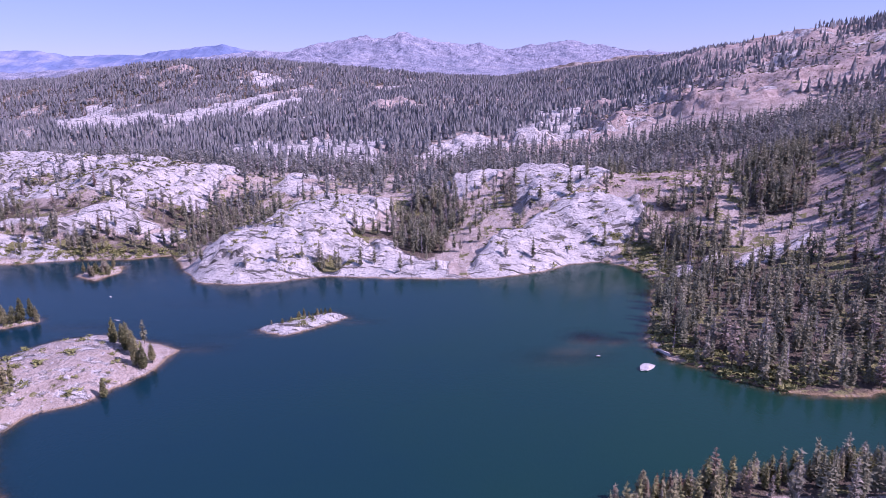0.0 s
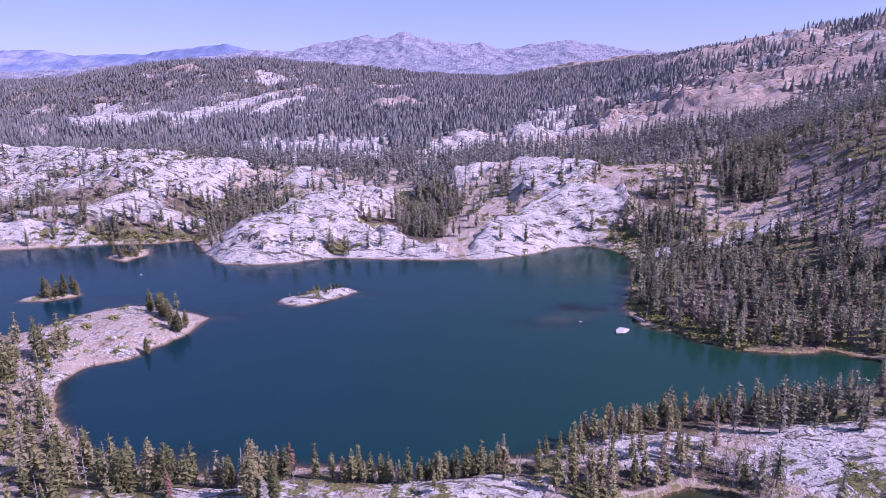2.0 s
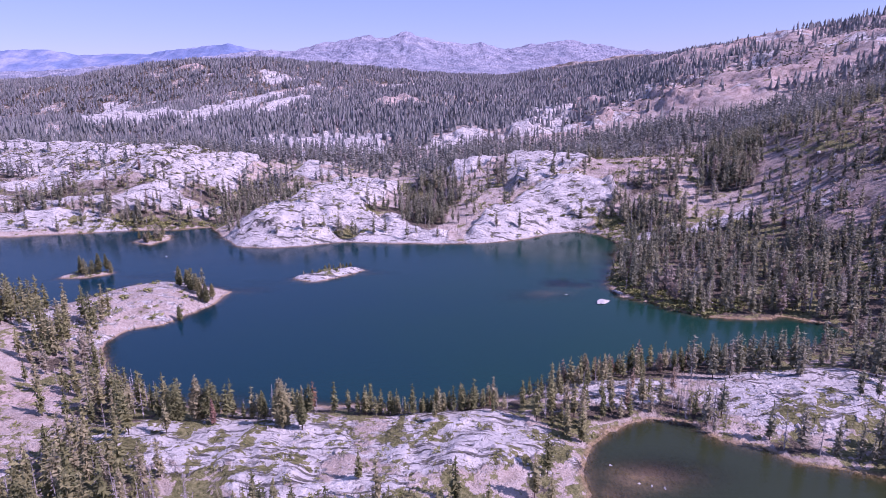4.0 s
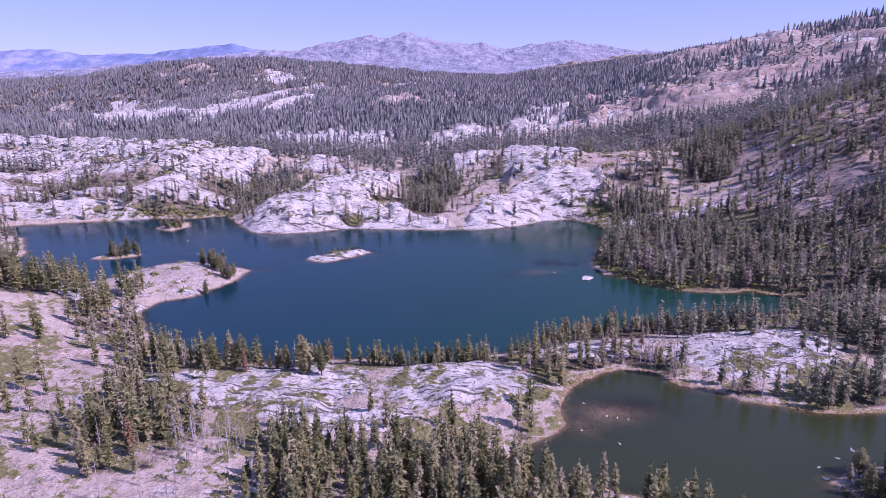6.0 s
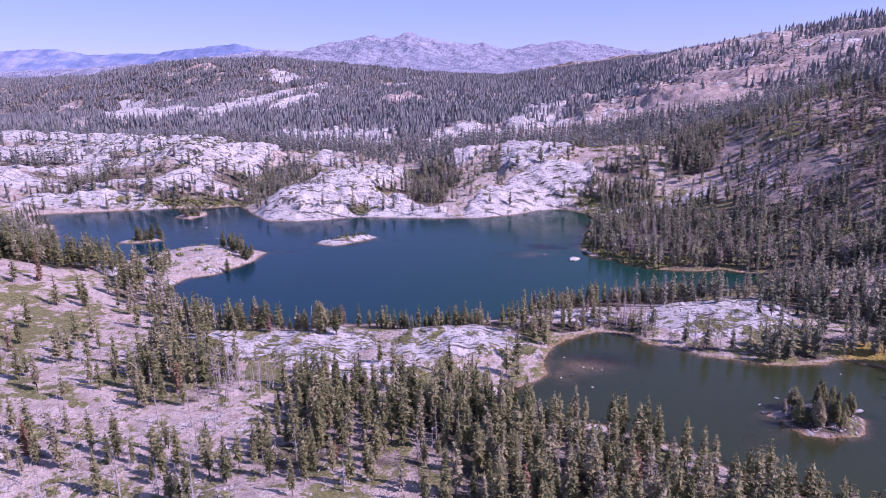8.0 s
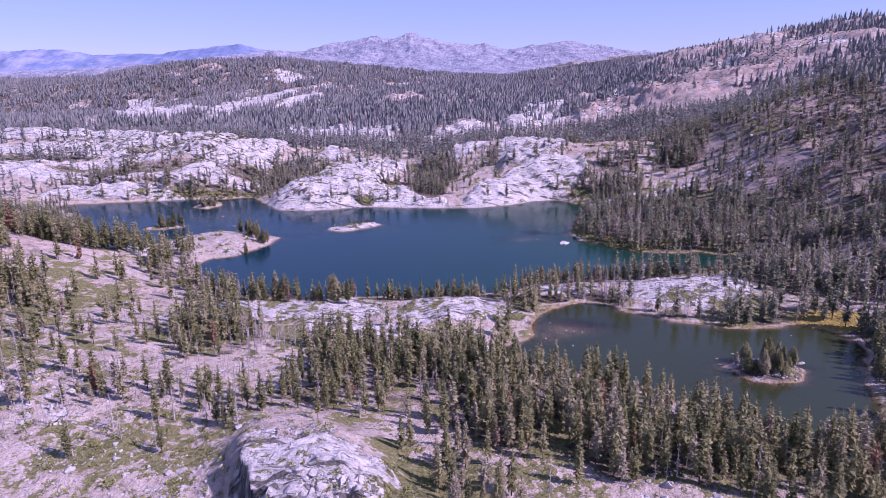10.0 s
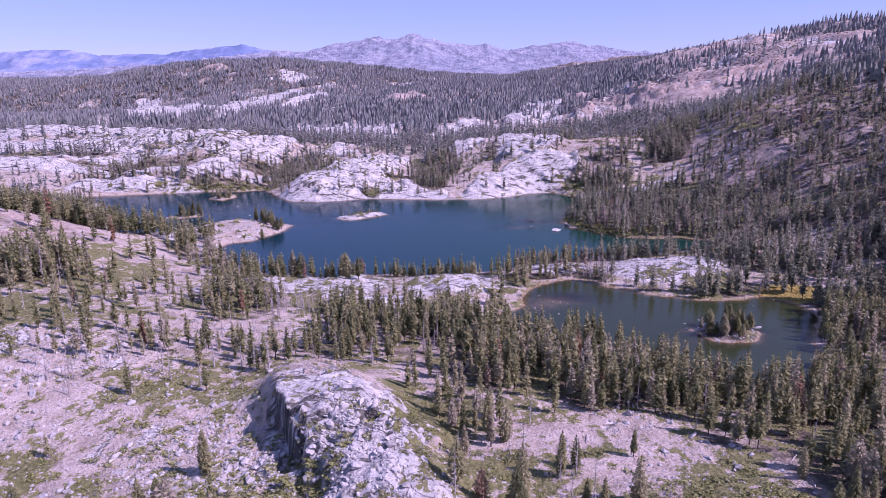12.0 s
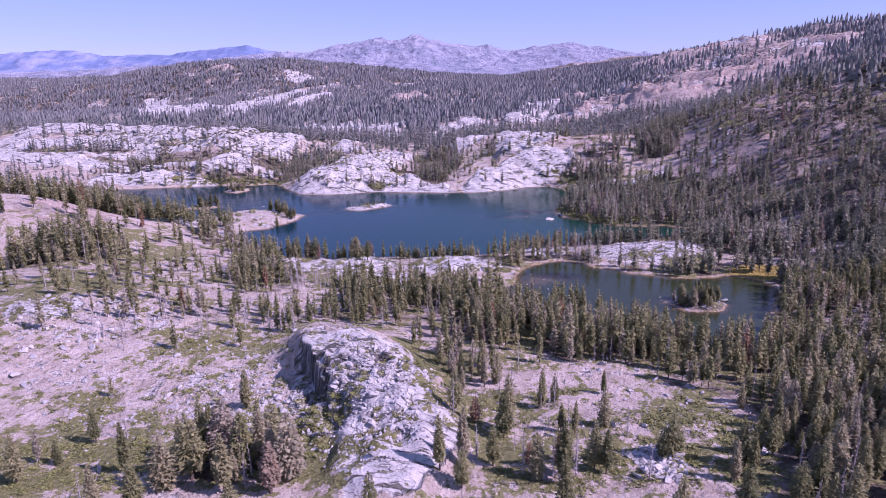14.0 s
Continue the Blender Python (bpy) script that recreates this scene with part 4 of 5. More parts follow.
def snag(rng, tall, twigs, thick=0.2):
    """A bare dead stem with a haze of fine broken branches."""
    bend = rng.uniform(-0.3, 0.3, 2)
    path = [(bend[0] * (k / 4) ** 2, bend[1] * (k / 4) ** 2, tall * k / 4) for k in range(5)]
    parts = [tube(path, [thick * (1 - 0.22 * k) + 0.015 for k in range(5)], 5)]
    for _ in range(twigs):
        u = rng.uniform(0.15, 0.97)
        a, r = rng.uniform(0, 6.28), rng.uniform(0.35, 1.0) ** 1.5 * (0.2 + 1.7 * (1 - u) ** 0.7) * tall / 11
        c, s = math.cos(a), math.sin(a)
        px, py, pz = bend[0] * u * u, bend[1] * u * u, u * tall
        q = rng.uniform(0.025, 0.06) * (1.6 if thick < 0.2 else 1.0)
        fall = r * rng.uniform(-0.1, 0.6)
        v = np.array([(px, py, pz + q), (px, py, pz - q), (px + r * c - q * s, py + r * s + q * c, pz - fall),
                      (px + 0.6 * r * c + 0.3 * r * s, py + 0.6 * r * s - 0.3 * r * c, pz - fall * 0.4), (px + 0.55 * r * c, py + 0.55 * r * s, pz - fall * 0.5)])
        parts.append((v, np.array([(0, 1, 2), (4, 2, 3)])))
    return join(parts)


def stone(rng, level=1, flat=0.75):
    """A broken granite block."""
    bm = bmesh.new()
    bmesh.ops.create_icosphere(bm, subdivisions=level, radius=1.0)
    cuts = [(Vector(rng.normal(size=3)).normalized(), rng.uniform(0.25, 0.6)) for _ in range(10)]
    for q in bm.verts:
        for n, d in cuts:
            k = q.co.dot(n)
            if k > d:
                q.co -= n * (k - d) * 1.0
        q.co.z *= flat
        q.co += Vector(rng.uniform(-0.04, 0.04, 3))
    v = np.array([q.co[:] for q in bm.verts])
    f = np.array([[q.index for q in p.verts] for p in bm.faces])
    bm.free()
    return v, f


def bush(rng, leaves):
    """A low mound of leaf tufts with an uneven outline."""
    a, u = rng.uniform(0, 6.28, leaves), np.sqrt(rng.rand(leaves))
    lobe = 0.75 + 0.25 * np.sin(a * 3 + rng.uniform(0, 6.28)) + 0.12 * np.sin(a * 7)
    c = np.stack([u * lobe * np.cos(a), u * lobe * np.sin(a), 0.6 * np.sqrt(1 - 0.9 * u * u) * rng.uniform(0.45, 1.1, leaves)], 1)
    d = rng.normal(size=(leaves, 3, 3)) * (0.34 if leaves < 10 else 0.25 if leaves < 30 else 0.15)
    d[:, 2, 2] = np.abs(d[:, 2, 2])
    v = (c[:, None, :] + d).reshape(-1, 3)
    v[:, 2] = np.maximum(v[:, 2], -0.05)
    return v, np.arange(leaves * 3).reshape(-1, 3)


def scatter(name, templates, x, y, z, size, turn, mats, label, category, tints=None, squash=None, sink=0.0):
    """Many plants or stones joined into one object: (verts, faces, material index) set down at each place."""
    V, F, I, T, n = [], [], [], [], 0
    pick = np.random.RandomState(len(x)).randint(len(templates), size=len(x))
    for k, (tv, tf, ti) in enumerate(templates):
        sel = np.where(pick == k)[0]
        if not len(sel):
            continue
        c, s = np.cos(turn[sel])[:, None], np.sin(turn[sel])[:, None]
        sz = size[sel][:, None]
        up = sz if squash is None else sz * squash[sel][:, None]
        vx = (tv[None, :, 0] * c - tv[None, :, 1] * s) * sz + x[sel][:, None]
        vy = (tv[None, :, 0] * s + tv[None, :, 1] * c) * sz + y[sel][:, None]
        vz = tv[None, :, 2] * up + z[sel][:, None] - sink * sz
        V.append(np.stack([vx, vy, vz], 2).reshape(-1, 3))
        F.append((tf[None] + (np.arange(len(sel)) * len(tv))[:, None, None] + n).reshape(-1, 3))
        I.append(np.tile(ti, len(sel)))
        if tints is not None:
            T.append(np.repeat(tints[sel], len(tv)))
        n += len(sel) * len(tv)
    attrs = [("tint", "FLOAT", np.concatenate(T))] if tints is not None else []
    me = build(name, np.concatenate(V), np.concatenate(F), mats, np.concatenate(I), attrs)
    return tagged(new(name, me), label, category, kind="stuff")


def part(name, arrays, mat, parent, label=""):
    ob = new(name, build(name, arrays[0], arrays[1], [mat]))
    ob.parent = parent
    return tagged(ob, label)


# ---------------------------------------------------------------- where the trees stand
def places(x0, x1, y0, y1, gap, seed):
    rng = np.random.RandomState(seed)
    x, y = np.meshgrid(np.arange(x0, x1, gap), np.arange(y0, y1, gap))
    x, y = x.ravel() + rng.uniform(-0.45, 0.45, x.size) * gap, y.ravel() + rng.uniform(-0.45, 0.45, y.size) * gap
    ok = rng.rand(x.size) < woods(x, y)
    return x[ok], y[ok], rng


# the nearest trees, each one a thing
nx_, ny_, rng = places(-190, 215, -112, 60, 3.4, 11)
order = np.argsort(np.hypot(nx_ - 5, ny_ + 210))
NEAR_COUNT = 225
first, later = order[:NEAR_COUNT], order[NEAR_COUNT:]

tree_kinds = []
for k in range(8):
    r = np.random.RandomState(40 + k)
    tall, wide = r.uniform(11, 15.5), r.uniform(1.55, 2.9)
    thing = new("conifer_tree")
    stem = tube([(0, 0, -0.6), (0.03, 0, tall * 0.35), (0, 0.04, tall * 0.97)], [0.24, 0.17, 0.03], 6)
    part("trunk", stem, BARK, thing)
    part("crown", crown(r, tall, wide, 1150, 0.03, low=r.uniform(0.04, 0.24)), NEEDLES, thing)
    tagged(thing, "tall narrow olive-green conifer on the granite plateau", "tree", "conifers on the plateau")
    tree_kinds.append(thing)
dead_kinds = []
for k in range(5):
    r = np.random.RandomState(70 + k)
    thing = new("dead_tree", build("dead_tree", *snag(r, r.uniform(8, 12.5), 90), [DEADWOOD]))
    tagged(thing, "bare silver-grey dead conifer with broken branches", "dead tree", "dead trees on the plateau")
    dead_kinds.append(thing)
used = set()
nz = heights(nx_, ny_)
for i in first:
    x, y = nx_[i], ny_[i]
    dead = rng.rand() < (0.34 if x < -30 and y > -60 else 0.14)
    kind = (dead_kinds if dead else tree_kinds)[rng.randint(5 if dead else 8)]
    size = rng.uniform(0.6, 1.15) if not dead else rng.uniform(0.65, 1.1)
    m = Matrix.Translation((x, y, nz[i])) @ Matrix.Rotation(rng.uniform(0, 6.28), 4, "Z") @ Matrix.Rotation(rng.normal() * 0.02, 4, "X")
    if kind not in used:
        used.add(kind)
        kind.matrix_basis = m
        continue
    ob = copy_thing(kind, m)
    ob.scale = (size * rng.uniform(0.85, 1.15),) * 2 + (size,)

# the woods behind them
full_kinds = []
for k in range(6):
    r = np.random.RandomState(80 + k)
    cv, cf = crown(r, 1.0, r.uniform(0.11, 0.18), 210, 0.048, low=r.uniform(0.06, 0.28))
    tv, tf = tube([(0, 0, -0.05), (0, 0, 0.9)], [0.014, 0.003], 4)
    v, f = join([(cv, cf), (tv, tf)])
    full_kinds.append((v, f, np.r_[np.zeros(len(cf)), np.ones(len(tf))]))
mid_kinds = []
for k in range(6):
    r = np.random.RandomState(90 + k)
    cv, cf = crown(r, 1.0, r.uniform(0.11, 0.175), 130, 0.058, low=r.uniform(0.06, 0.24))
    tv, tf = tube([(0, 0, -0.05), (0, 0, 0.9)], [0.014, 0.003], 4)
    v, f = join([(cv, cf), (tv, tf)])
    mid_kinds.append((v, f, np.r_[np.zeros(len(cf)), np.ones(len(tf))]))
lean_kinds = []
for k in range(5):
    r = np.random.RandomState(100 + k)
    cv, cf = crown(r, 1.0, r.uniform(0.13, 0.19), 34, 0.095, low=0.08)
    lean_kinds.append((cv, cf, np.zeros(len(cf))))
snag_kinds = []
for k in range(3):
    r = np.random.RandomState(110 + k)
    v, f = snag(r, 11.0, 46, 0.15)
    snag_kinds.append((v / 11.0, f, np.zeros(len(f))))
far_kinds = []
for k in range(5):
    v, f = far_crown(np.random.RandomState(130 + k), 1.0, 0.22, 0.06, 3, 6)
    far_kinds.append((v, f, np.zeros(len(f))))


thin_kinds = []
for k in range(5):
    v, f = far_crown(np.random.RandomState(140 + k), 1.0, 0.27, 0.04, 2, 5)
    thin_kinds.append((v, f, np.zeros(len(f))))


def plant(name, x, y, kinds, rng, label, tall=(9, 17), dead=0.06, mat=None):
    z = heights(x, y)
    n = len(x)
    size = rng.uniform(tall[0], tall[1], n) * np.where((x < -140) & (y < 260), 1.18, 1.0) * np.where((shore(x, y) > -15) & (y > 100) & (y < 180) & (x > -62), 0.72, 1.0) * np.interp(woods(x, y), [0.1, 0.9], [0.85, 1.05])
    # beyond 600 m the tint turns greyer, painting haze into the crowns
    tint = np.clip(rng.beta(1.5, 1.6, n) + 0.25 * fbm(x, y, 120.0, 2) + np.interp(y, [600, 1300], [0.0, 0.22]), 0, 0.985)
    tint = np.where(rng.rand(n) < 0.006, 1.0, tint)
    gone = rng.rand(n) < dead * np.where((x < -35) & (y < 140) & (y > -80), 2.6, 1.0)
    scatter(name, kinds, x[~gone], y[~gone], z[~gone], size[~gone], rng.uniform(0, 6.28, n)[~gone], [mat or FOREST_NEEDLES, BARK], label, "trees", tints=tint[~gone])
    if gone.sum() > 5:
        scatter("dead_trees", snag_kinds, x[gone], y[gone], z[gone], size[gone] * 0.8, rng.uniform(0, 6.28, n)[gone], [DEADWOOD],
                "bare grey dead conifers standing among live trees", "dead trees")


plant("plateau_woods", nx_[later], ny_[later], full_kinds, rng, "conifer wood on the plateau beside the pond", (7, 15.5), 0.1)
x, y, r = places(-330, 330, 60, 440, 4.1, 21)
south = y < 215
plant("shore_woods", x[south & (x < 75)], y[south & (x < 75)], mid_kinds, r, "conifers along the south shore of the lake", (9, 15.5), 0.08)
rx_, ry_ = r.uniform(-62, 112, 5200), r.uniform(110, 176, 5200)
row = shore(rx_, ry_)
keep = (row < -2) & (row > -8) & (ry_ > 108) & (edge_distance(POND, rx_, ry_) < -6) & (fbm(rx_, ry_, 22.0, 2) > -0.22) & (edge_distance(LAKE, rx_, ry_) > -14) & (r.rand(5200) < 0.55)
plant("shore_row", rx_[keep], ry_[keep], mid_kinds, r, "close row of small bushy conifers at the water's edge", (5, 11), 0.04)
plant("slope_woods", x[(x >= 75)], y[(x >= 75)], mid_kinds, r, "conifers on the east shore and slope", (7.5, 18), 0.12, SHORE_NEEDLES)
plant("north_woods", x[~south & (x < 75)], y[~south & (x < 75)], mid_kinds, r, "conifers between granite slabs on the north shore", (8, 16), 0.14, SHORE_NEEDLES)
for k, box in enumerate([(-800, -330, 100, 440), (330, 640, -60, 440), (-900, 700, 440, 660)]):
    x, y, r = places(*box, 5.6, 31 + k)
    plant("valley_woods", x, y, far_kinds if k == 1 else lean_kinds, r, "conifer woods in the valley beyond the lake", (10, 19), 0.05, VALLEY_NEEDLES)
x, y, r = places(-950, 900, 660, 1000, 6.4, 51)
plant("middle_woods", x, y, far_kinds, r, "conifer forest between granite domes, paled by painted haze", (11, 18), 0.03, FAR_NEEDLES)
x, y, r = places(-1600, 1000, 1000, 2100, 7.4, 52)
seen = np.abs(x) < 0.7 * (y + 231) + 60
plant("far_woods", x[seen], y[seen], thin_kinds, r, "distant conifer forest on rolling hills, greyed by painted haze", (8, 14), 0.0, FAR_NEEDLES)

# stands of dead trees
r = np.random.RandomState(61)
for cx, cy, rad, count in [(-63, 60, 11, 26), (76, 112, 9, 22), (-112, 4, 26, 14), (-70, 22, 22, 14), (20, -62, 20, 8)]:
    a, u = r.uniform(0, 6.28, count), rad * np.sqrt(r.rand(count))
    x, y = cx + u * np.cos(a), cy + u * np.sin(a)
    keep = shore(x, y) < -2
    x, y = x[keep], y[keep]
    scatter("dead_trees", snag_kinds, x, y, heights(x, y), r.uniform(6.5, 11.5, len(x)), r.uniform(0, 6.28, len(x)), [DEADWOOD],
            "stand of bare lilac-grey dead conifers with fine twigs", "dead trees")

# ---------------------------------------------------------------- trees that stand alone or on the isles
LONE = [(-79, 109, 12), (-73, 111, 14), (-69, 111, 12.5), (-54, 112, 9), (-50, 117, 12), (-46, 103, 13), (-40, 101, 11), (47, 140, 9), (-113, 199, 7.5),
        (-127, 236, 10), (-122, 233, 9), (-119, 230, 11), (-115, 226, 10), (-111, 219, 11), (-108, 218, 9), (-107, 223, 8), (-124, 240, 8)]
LONE += [(-190, 265, 10), (-187, 263, 9), (-181, 266, 11), (-178, 268, 10), (-184, 265, 8), (-176, 268, 7),
         (-63, 268, 3.6), (-58, 265, 2.6), (-55, 268, 3.4), (-52, 270, 3), (-68, 259, 2.4), (-72, 257, 2.2), (-60, 266, 2.4), (-56, 263, 2.0), (-50, 271, 2.6), (-65, 262, 2.2), (-61, 269, 4.2), (-54, 271, 2.8)]


def lone_trees(spots, seed, group):
    r = np.random.RandomState(seed)
    for x, y, tall in spots:
        kind = tree_kinds[r.randint(8)]
        base = max(q.co.z for q in kind.children[1].data.vertices)
        ob = copy_thing(kind, Matrix.Translation((x, y, heights(x, y)[0])) @ Matrix.Rotation(r.uniform(0, 6.28), 4, "Z"))
        ob.scale = (tall / base * r.uniform(1.2, 1.6),) * 2 + (tall / base,)
        tagged(ob, "olive-green conifer standing near the lake shore", group=group)


LONE += [(-58, -92, 17), (-52, -85, 18), (-46, -90, 16), (-40, -84, 15), (-34, -93, 17), (-56, -79, 12), (-63, -96, 14), (-48, -98, 15), (-37, -99, 13)]
lone_trees(LONE, 5, "conifers at the lake shore")
r = np.random.RandomState(6)
spots = []
while len(spots) < 16:
    x, y = r.uniform(-193, -176), r.uniform(328, 350)
    if heights(x, y)[0] > 0.5:
        spots.append((x, y, r.uniform(3.5, 6.5)))
lone_trees(spots, 8, "conifers at the lake shore")
spots = []
while len(spots) < 26:
    x, y = r.uniform(98, 124), r.uniform(35, 53)
    if heights(x, y)[0] > 0.7:
        spots.append((x, y, r.uniform(4, 9)))
lone_trees(spots, 9, "conifers at the lake shore")
DEAD = [(-151, 47, 9), (-133, 21, 9), (-119, -14, 12), (-92, -17, 12), (-87, -6, 11), (-83, -10, 11), (-73, 0, 11), (-64, 0, 9), (-60, 1, 8), (-112, -12, 9),
        (-73, -12, 10), (-53, -7, 10), (-22, 3, 9), (-89, -4, 9), (-52, 115, 11)]
for k, (x, y, tall) in enumerate(DEAD):
    kind = dead_kinds[k % 5]
    base = max(q.co.z for q in kind.data.vertices)
    ob = copy_thing(kind, Matrix.Translation((x, y, heights(x, y)[0] - 0.3)) @ Matrix.Rotation(k * 1.7, 4, "Z"))
    ob.scale = (tall / base,) * 3

for k, (x, y, tall) in enumerate([(104, -70, 13), (57, -84, 6), (-66, 104, 8)]):
    r = np.random.RandomState(150 + k)
    thing = new("conifer_tree")
    part("trunk", tube([(0, 0, -0.6), (0, 0.04, tall * 0.97)], [0.2, 0.03], 6), BARK, thing)
    part("crown", crown(r, tall, tall * 0.15, 900, 0.032, low=0.08), RUSTY, thing)
    thing.matrix_basis = Matrix.Translation((x, y, heights(x, y)[0]))
    tagged(thing, "dying conifer with rust-red needles among green trees", "tree", "dying conifers")

# ---------------------------------------------------------------- boulders, logs and shrubs
stone_kinds = []
for k in range(6):
    v, f = stone(np.random.RandomState(200 + k), 2, 0.8)
    stone_kinds.append((v, f, np.zeros(len(f))))
block_kinds = []
for k in range(5):
    v, f = stone(np.random.RandomState(220 + k), 1, 0.75)
    block_kinds.append((v, f, np.zeros(len(f))))
chip_kinds = []
for k in range(5):
    v, f = stone(np.random.RandomState(230 + k), 1, 0.75)
    f = f[np.argsort(v[f].mean(1)[:, 2])[5:]]
    chip_kinds.append((v, f, np.zeros(len(f))))
bush_kinds = []
for k in range(5):
    v, f = bush(np.random.RandomState(240 + k), 54)
    bush_kinds.append((v, f, np.zeros(len(f))))
tuft_kinds = []
for k in range(4):
    v, f = bush(np.random.RandomState(260 + k), 26)
    tuft_kinds.append((v, f, np.zeros(len(f))))


def strew(zone, count, seed, size, power=2.0):
    """Places in ellipses (x, y, two radii, weight), with more small sizes than large."""
    r = np.random.RandomState(seed)
    w = np.array([q[4] for q in zone], float)
    k = r.choice(len(zone), count, p=w / w.sum())
    q = np.array(zone, float)[k]
    a, u = r.uniform(0, 6.28, count), np.sqrt(r.rand(count))
    x, y = q[:, 0] + q[:, 2] * u * np.cos(a), q[:, 1] + q[:, 3] * u * np.sin(a)
    keep = shore(x, y) < -0.5
    s = size[0] + (size[1] - size[0]) * r.rand(count) ** power
    return x[keep], y[keep], heights(x, y)[keep], s[keep], r.uniform(0, 6.28, count)[keep]


RUBBLE = [(-85, -38, 45, 26, 5), (-64, -45, 18, 18, 8), (-125, -8, 18, 12, 3), (-26, -52, 9, 10, 2), (-44, -60, 16, 12, 12), (-30, -66, 14, 10, 7), (55, -88, 6, 8, 9), (66, -60, 22, 18, 1.5),
          (-140, 4, 32, 20, 7), (-26, -30, 16, 18, 1.2), (-14, -52, 14, 10, 4), (-8, -78, 14, 20, 2.5), (-95, 10, 60, 30, 3), (55, -28, 14, 8, 1), (-18, -78, 14, 14, 3), (110, 118, 34, 20, 4), (0, 96, 60, 14, 1.5)]
x, y, z, q, t = strew(RUBBLE, 2900, 301, (0.4, 1.9), 2.4)
scatter("rubble", stone_kinds[:2] + block_kinds, x, y, z, q, t, [BOULDER], "loose pale granite blocks and rubble on gravel", "rocks", sink=0.12)
RUBBLE += [(111, 43, 13, 10, 3), (-100, -50, 60, 40, 12), (-20, -76, 20, 14, 2), (-70, 30, 70, 40, 5), (40, -60, 40, 24, 4)]
x, y, z, q, t = strew(RUBBLE, 6500, 305, (0.18, 0.9), 1.8)
scatter("scattered_stones", chip_kinds, x, y, z, q, t, [BOULDER], "small pale granite stones strewn over gravel", "stones", sink=0.1)
FAR_RUBBLE = [(111, 43, 13, 10, 1.2), (-59, 263, 17, 9, 1.5), (-88, 395, 40, 70, 3), (60, 375, 46, 46, 3), (-215, 470, 70, 50, 3), (250, 260, 60, 130, 5), (-137, 212, 28, 34, 4), (-340, 555, 110, 50, 2), (300, 340, 60, 60, 3)]
x, y, z, q, t = strew(FAR_RUBBLE, 2200, 302, (0.35, 2.2), 2.6)
scatter("far_rubble", block_kinds, x, y, z, q, t, [BOULDER], "scattered granite blocks on slabs across the lake", "rocks", sink=0.25)
SHRUBS = [(-32, -62, 13, 12, 6), (-80, -84, 55, 13, 16), (-60, -50, 50, 22, 6), (-22, -45, 16, 38, 0.25), (-42, -68, 20, 12, 9), (-4, -40, 8, 30, 2), (70, -78, 15, 26, 6), (40, -92, 26, 10, 4), (30, -66, 30, 20, 4), (-95, -20, 70, 50, 14), (-130, 60, 50, 50, 4), (-50, 60, 50, 40, 3),
          (0, 98, 60, 16, 2), (110, 118, 34, 18, 1.5), (80, -30, 40, 20, 1.5)]
x, y, z, q, t = strew(SHRUBS, 3000, 303, (0.4, 2.5), 1.8)
scatter("low_shrubs", bush_kinds, x, y, z, q, t, [LEAVES], "low olive-green manzanita and dry grass clumps", "shrubs", squash=np.full(len(x), 0.55), sink=0.05)
FAR_SHRUBS = [(-58, 264, 17, 7, 1.0), (-186, 266, 9, 4, 0.6), (-184, 340, 7, 9, 1.0), (150, 452, 50, 34, 3), (98, 215, 14, 12, 3), (88, 250, 8, 30, 3),(-88, 395, 42, 75, 4), (60, 380, 50, 55, 4), (-215, 470, 80, 60, 5), (-137, 212, 30, 36, 1.6), (250, 250, 70, 140, 3), (-340, 540, 110, 60, 4), (150, 405, 40, 24, 2),
              (-240, 366, 60, 10, 2), (105, 335, 12, 26, 2), (110, 205, 20, 8, 3), (-188, 374, 32, 7, 4)]
x, y, z, q, t = strew(FAR_SHRUBS, 1900, 304, (0.7, 3.0), 1.6)
scatter("slab_shrubs", tuft_kinds, x, y, z, q, t, [LEAVES], "low green shrubs in cracks of the far slabs", "shrubs", squash=np.full(len(x), 0.7), sink=0.05)

scrub_kinds = []
for k in range(4):
    v, f = bush(np.random.RandomState(280 + k), 9)
    scrub_kinds.append((v * (1.3, 1.3, 1.5), f, np.zeros(len(f))))
RIDGE_SCRUB = [(240, 800, 90, 70, 4), (380, 790, 110, 80, 5), (500, 860, 120, 90, 4), (170, 450, 60, 40, 2), (250, 260, 60, 160, 5), (320, 300, 60, 160, 4), (-300, 500, 110, 50, 4), (-220, 470, 50, 50, 2)]
x, y, z, q, t = strew(RIDGE_SCRUB, 4200, 306, (0.6, 2.2), 1.5)
scatter("ridge_scrub", scrub_kinds, x, y, z, q, t, [SCRUB], "dark low scrub dotted over reddish rocky slopes", "shrubs", squash=np.full(len(x), 0.7), sink=0.05)

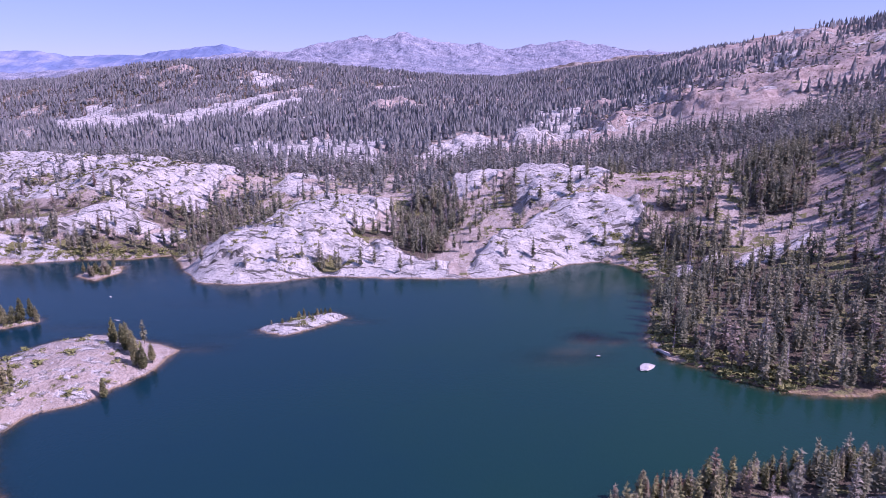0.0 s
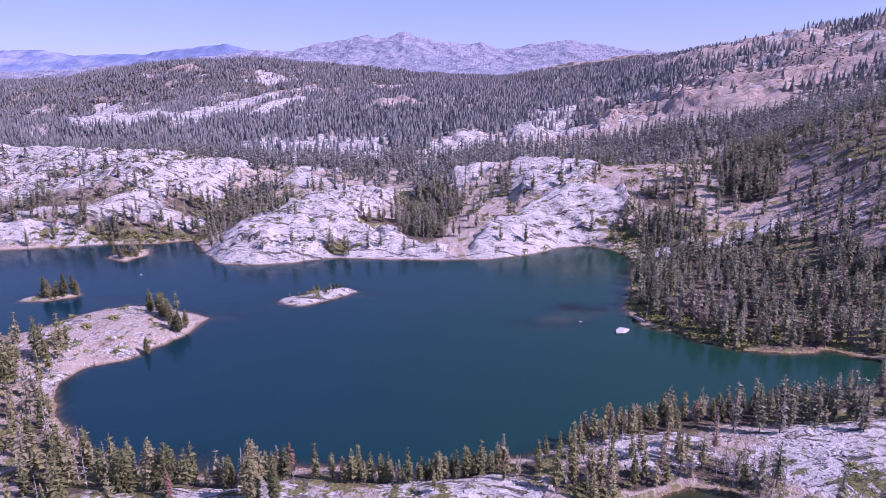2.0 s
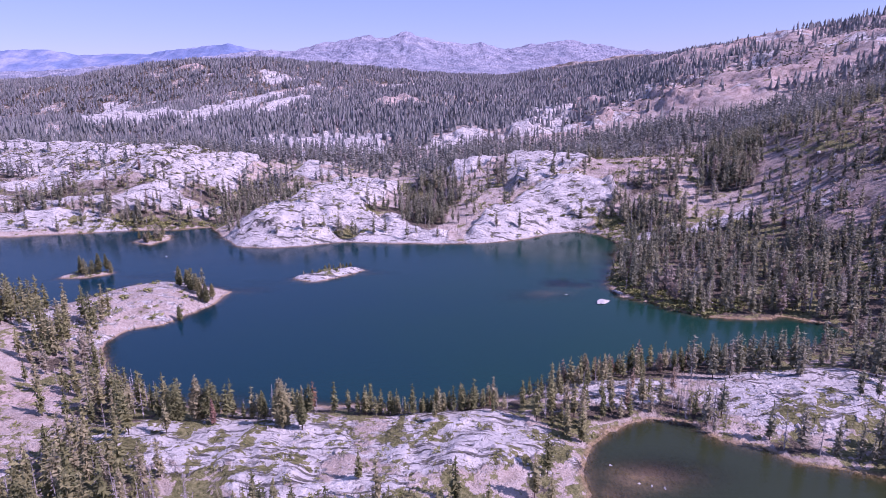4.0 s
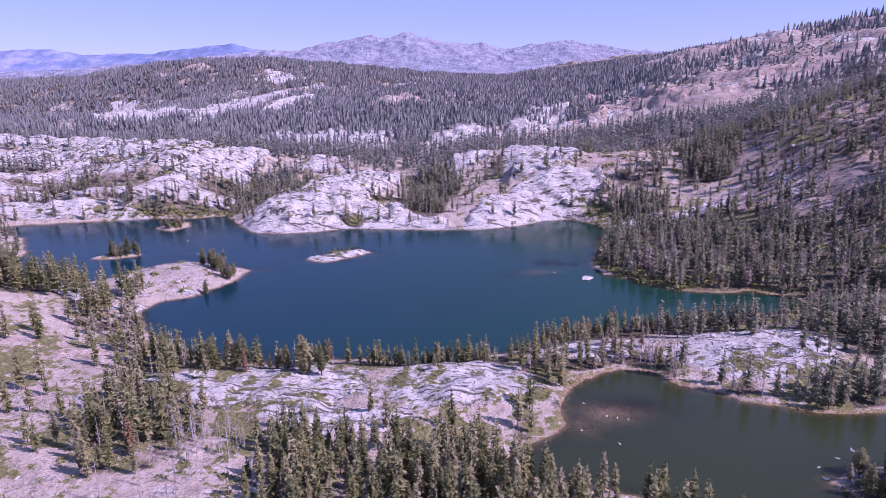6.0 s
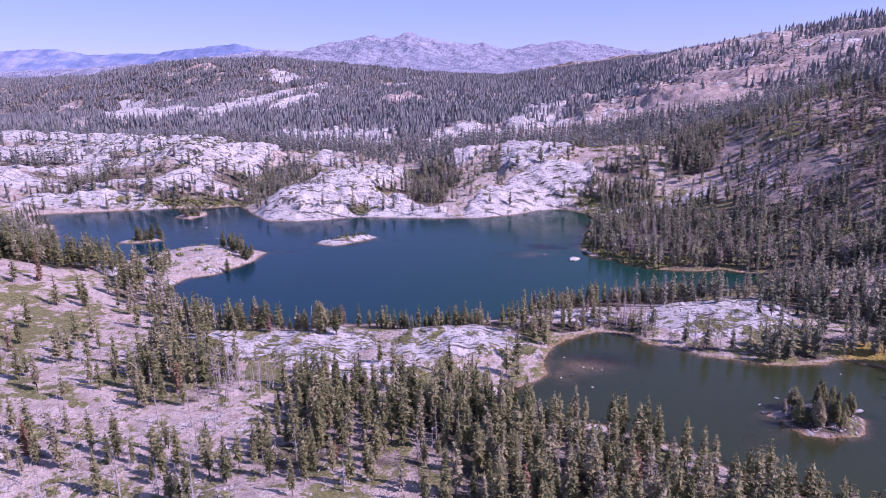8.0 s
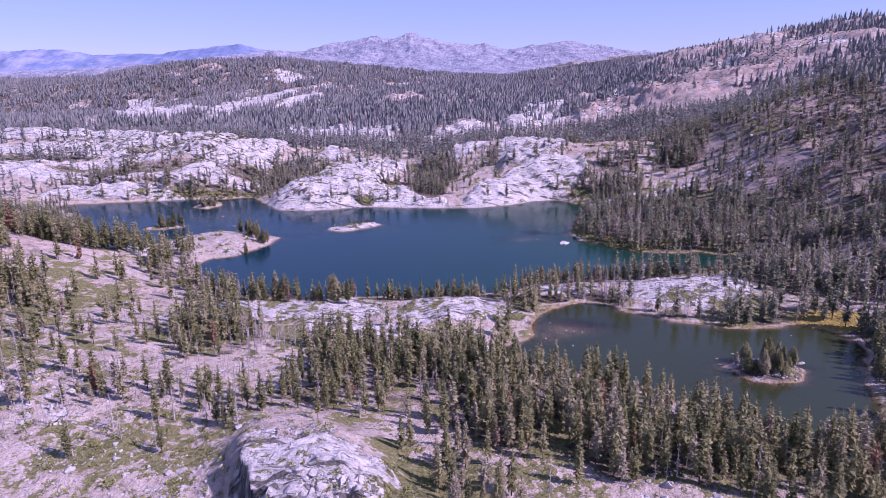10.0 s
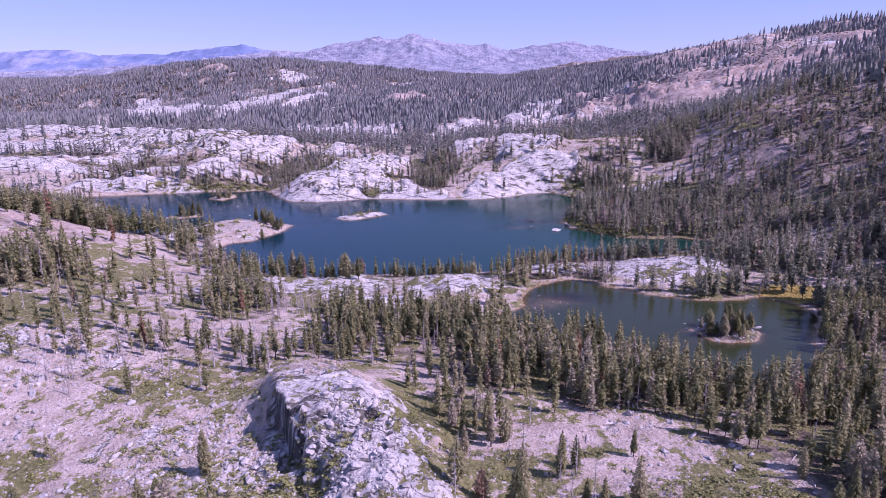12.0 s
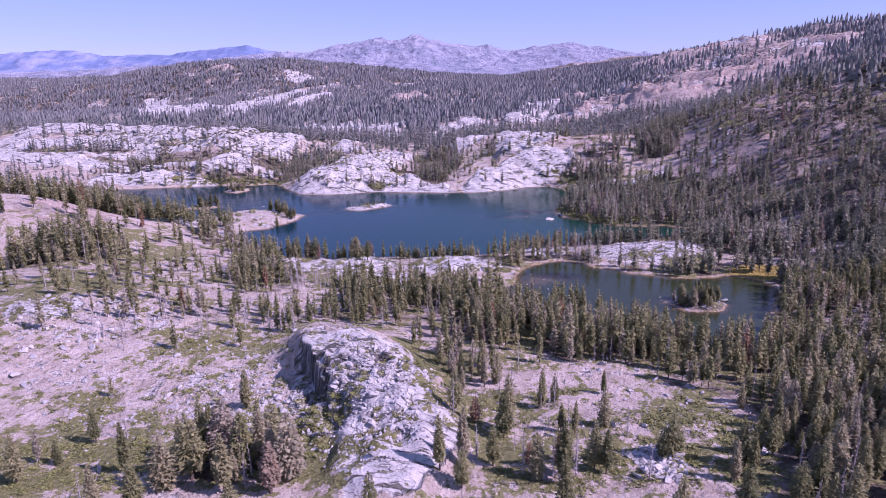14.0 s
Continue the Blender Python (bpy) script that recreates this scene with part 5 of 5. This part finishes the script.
# single rocks in and beside the water, and big blocks on land: x, y, length, width, height
ROCKS = [(56, 226, 2.6, 1.3, 0.9), (70.5, 215, 9.0, 5.0, 2.8), (81, 226, 5.0, 3.0, 1.8), (-142, 269, 2.2, 1.5, 0.9), (-160, 300, 0.9, 0.7, 0.7), (44, 89, 1.2, 0.8, 0.8), (49, 66, 1.3, 0.8, 0.7),
         (49, 81, 0.8, 0.6, 0.6), (52, 80, 0.9, 0.6, 0.6), (55, 79, 0.8, 0.7, 0.6), (40, 73, 0.9, 0.7, 0.5), (98, 54, 1.3, 0.8, 0.6)]
ROCKS += [(111, 62, 1.6, 1.0, 0.9), (105, 58, 1.1, 0.8, 0.6), (125, 49, 2.4, 1.8, 1.6), (97, 49, 1.6, 1.2, 0.9), (134, 74, 1.0, 0.8, 0.6), (-131, -5, 2.6, 1.9, 1.6), (-119, -9, 2.4, 1.9, 1.8),
          (-11, -46, 1.8, 1.4, 1.1), (-135, -38, 3.2, 2.4, 1.5), (48, -86, 1.8, 1.5, 1.3), (57, -82, 2.0, 1.4, 1.2), (-84, -86, 1.8, 1.3, 2.0)]
ROCKS += [(-130, -43, 1.9, 1.4, 1.1), (-140, -26, 2.6, 1.7, 1.4), (-126, -17, 2.2, 1.6, 1.5), (-120, -21, 1.8, 1.5, 1.9), (-108, -38, 1.6, 1.3, 1.0), (-83, -46, 1.5, 1.1, 1.0), (-146, -18, 2.4, 2.0, 1.2), (54, -29, 2.3, 1.8, 1.4), (68, -40, 2.2, 1.4, 1.2), (48, -70, 1.6, 1.4, 1.3), (56, -71, 1.3, 1.0, 0.9), (61, -96, 1.7, 1.2, 1.0), (62, -72, 1.3, 1.1, 0.9), (48, -95, 2.0, 1.5, 1.2), (31, -75, 1.6, 1.3, 1.0), (53, -92, 1.9, 1.4, 1.2), (59, -85, 1.6, 1.2, 1.1), (54, -84, 1.4, 1.1, 0.9)]
r = np.random.RandomState(318)
for cx, cy, rx, ry, count in [(55, -89, 6.5, 8.5, 46), (-133, -20, 14, 16, 16), (-14, -52, 10, 10, 10), (-118, 2, 14, 8, 8)]:
    for _ in range(count):
        a, u, q = r.uniform(0, 6.28), math.sqrt(r.rand()), r.uniform(0.8, 1.9)
        ROCKS.append((cx + rx * u * math.cos(a), cy + ry * u * math.sin(a), q, q * r.uniform(0.7, 0.95), q * r.uniform(0.55, 0.9)))
rock_meshes = [build("boulder", *stone(np.random.RandomState(320 + k), 3, 1.0), [BOULDER]) for k in range(5)]
for k, (x, y, a, b, c) in enumerate(ROCKS):
    ob = new("boulder", rock_meshes[k % 5])
    z = heights(x, y)[0]
    wet = z < 0
    ob.matrix_basis = Matrix.Translation((x, y, c * 0.08 if wet else z + c * 0.25)) @ Matrix.Rotation(k * 0.9, 4, "Z")
    ob.scale = (a, b, c) if not wet else (a * 0.8, b * 0.8, c * 0.5)
    tagged(ob, "pale granite boulder breaking the water surface" if wet else "pale angular granite boulder on gravel", "boulder", "boulders")

# fallen stems
log_meshes = []
for k in range(4):
    r = np.random.RandomState(340 + k)
    stem_v, stem_f = snag(r, r.uniform(6, 9), 8)
    log_meshes.append(build("fallen_log", stem_v[:, [2, 0, 1]], stem_f, [DEADWOOD]))
r = np.random.RandomState(345)
LOGS = [(-130, 0), (-118, -22), (-60, 10), (-100, -30), (-44, 22), (14, -20), (40, -40), (84, -62), (24, 62), (30, 70), (-20, 60), (98, 45), (104, 40), (-140, 70), (-90, 40), (62, -20), (-30, 12), (90, -50)]
for k, (x, y) in enumerate(LOGS):
    ob = new("fallen_log", log_meshes[k % 4])
    a = r.uniform(0, 6.28)
    z0, z1 = heights(x, y)[0], heights(x + 6 * math.cos(a), y + 6 * math.sin(a))[0]
    ob.matrix_basis = Matrix.Translation((x, y, z0 + 0.15)) @ Matrix.Rotation(a, 4, "Z") @ Matrix.Rotation(-math.atan2(z1 - z0, 6.0), 4, "Y")
    tagged(ob, "fallen silver-grey tree trunk lying on gravel", "log", "fallen logs")
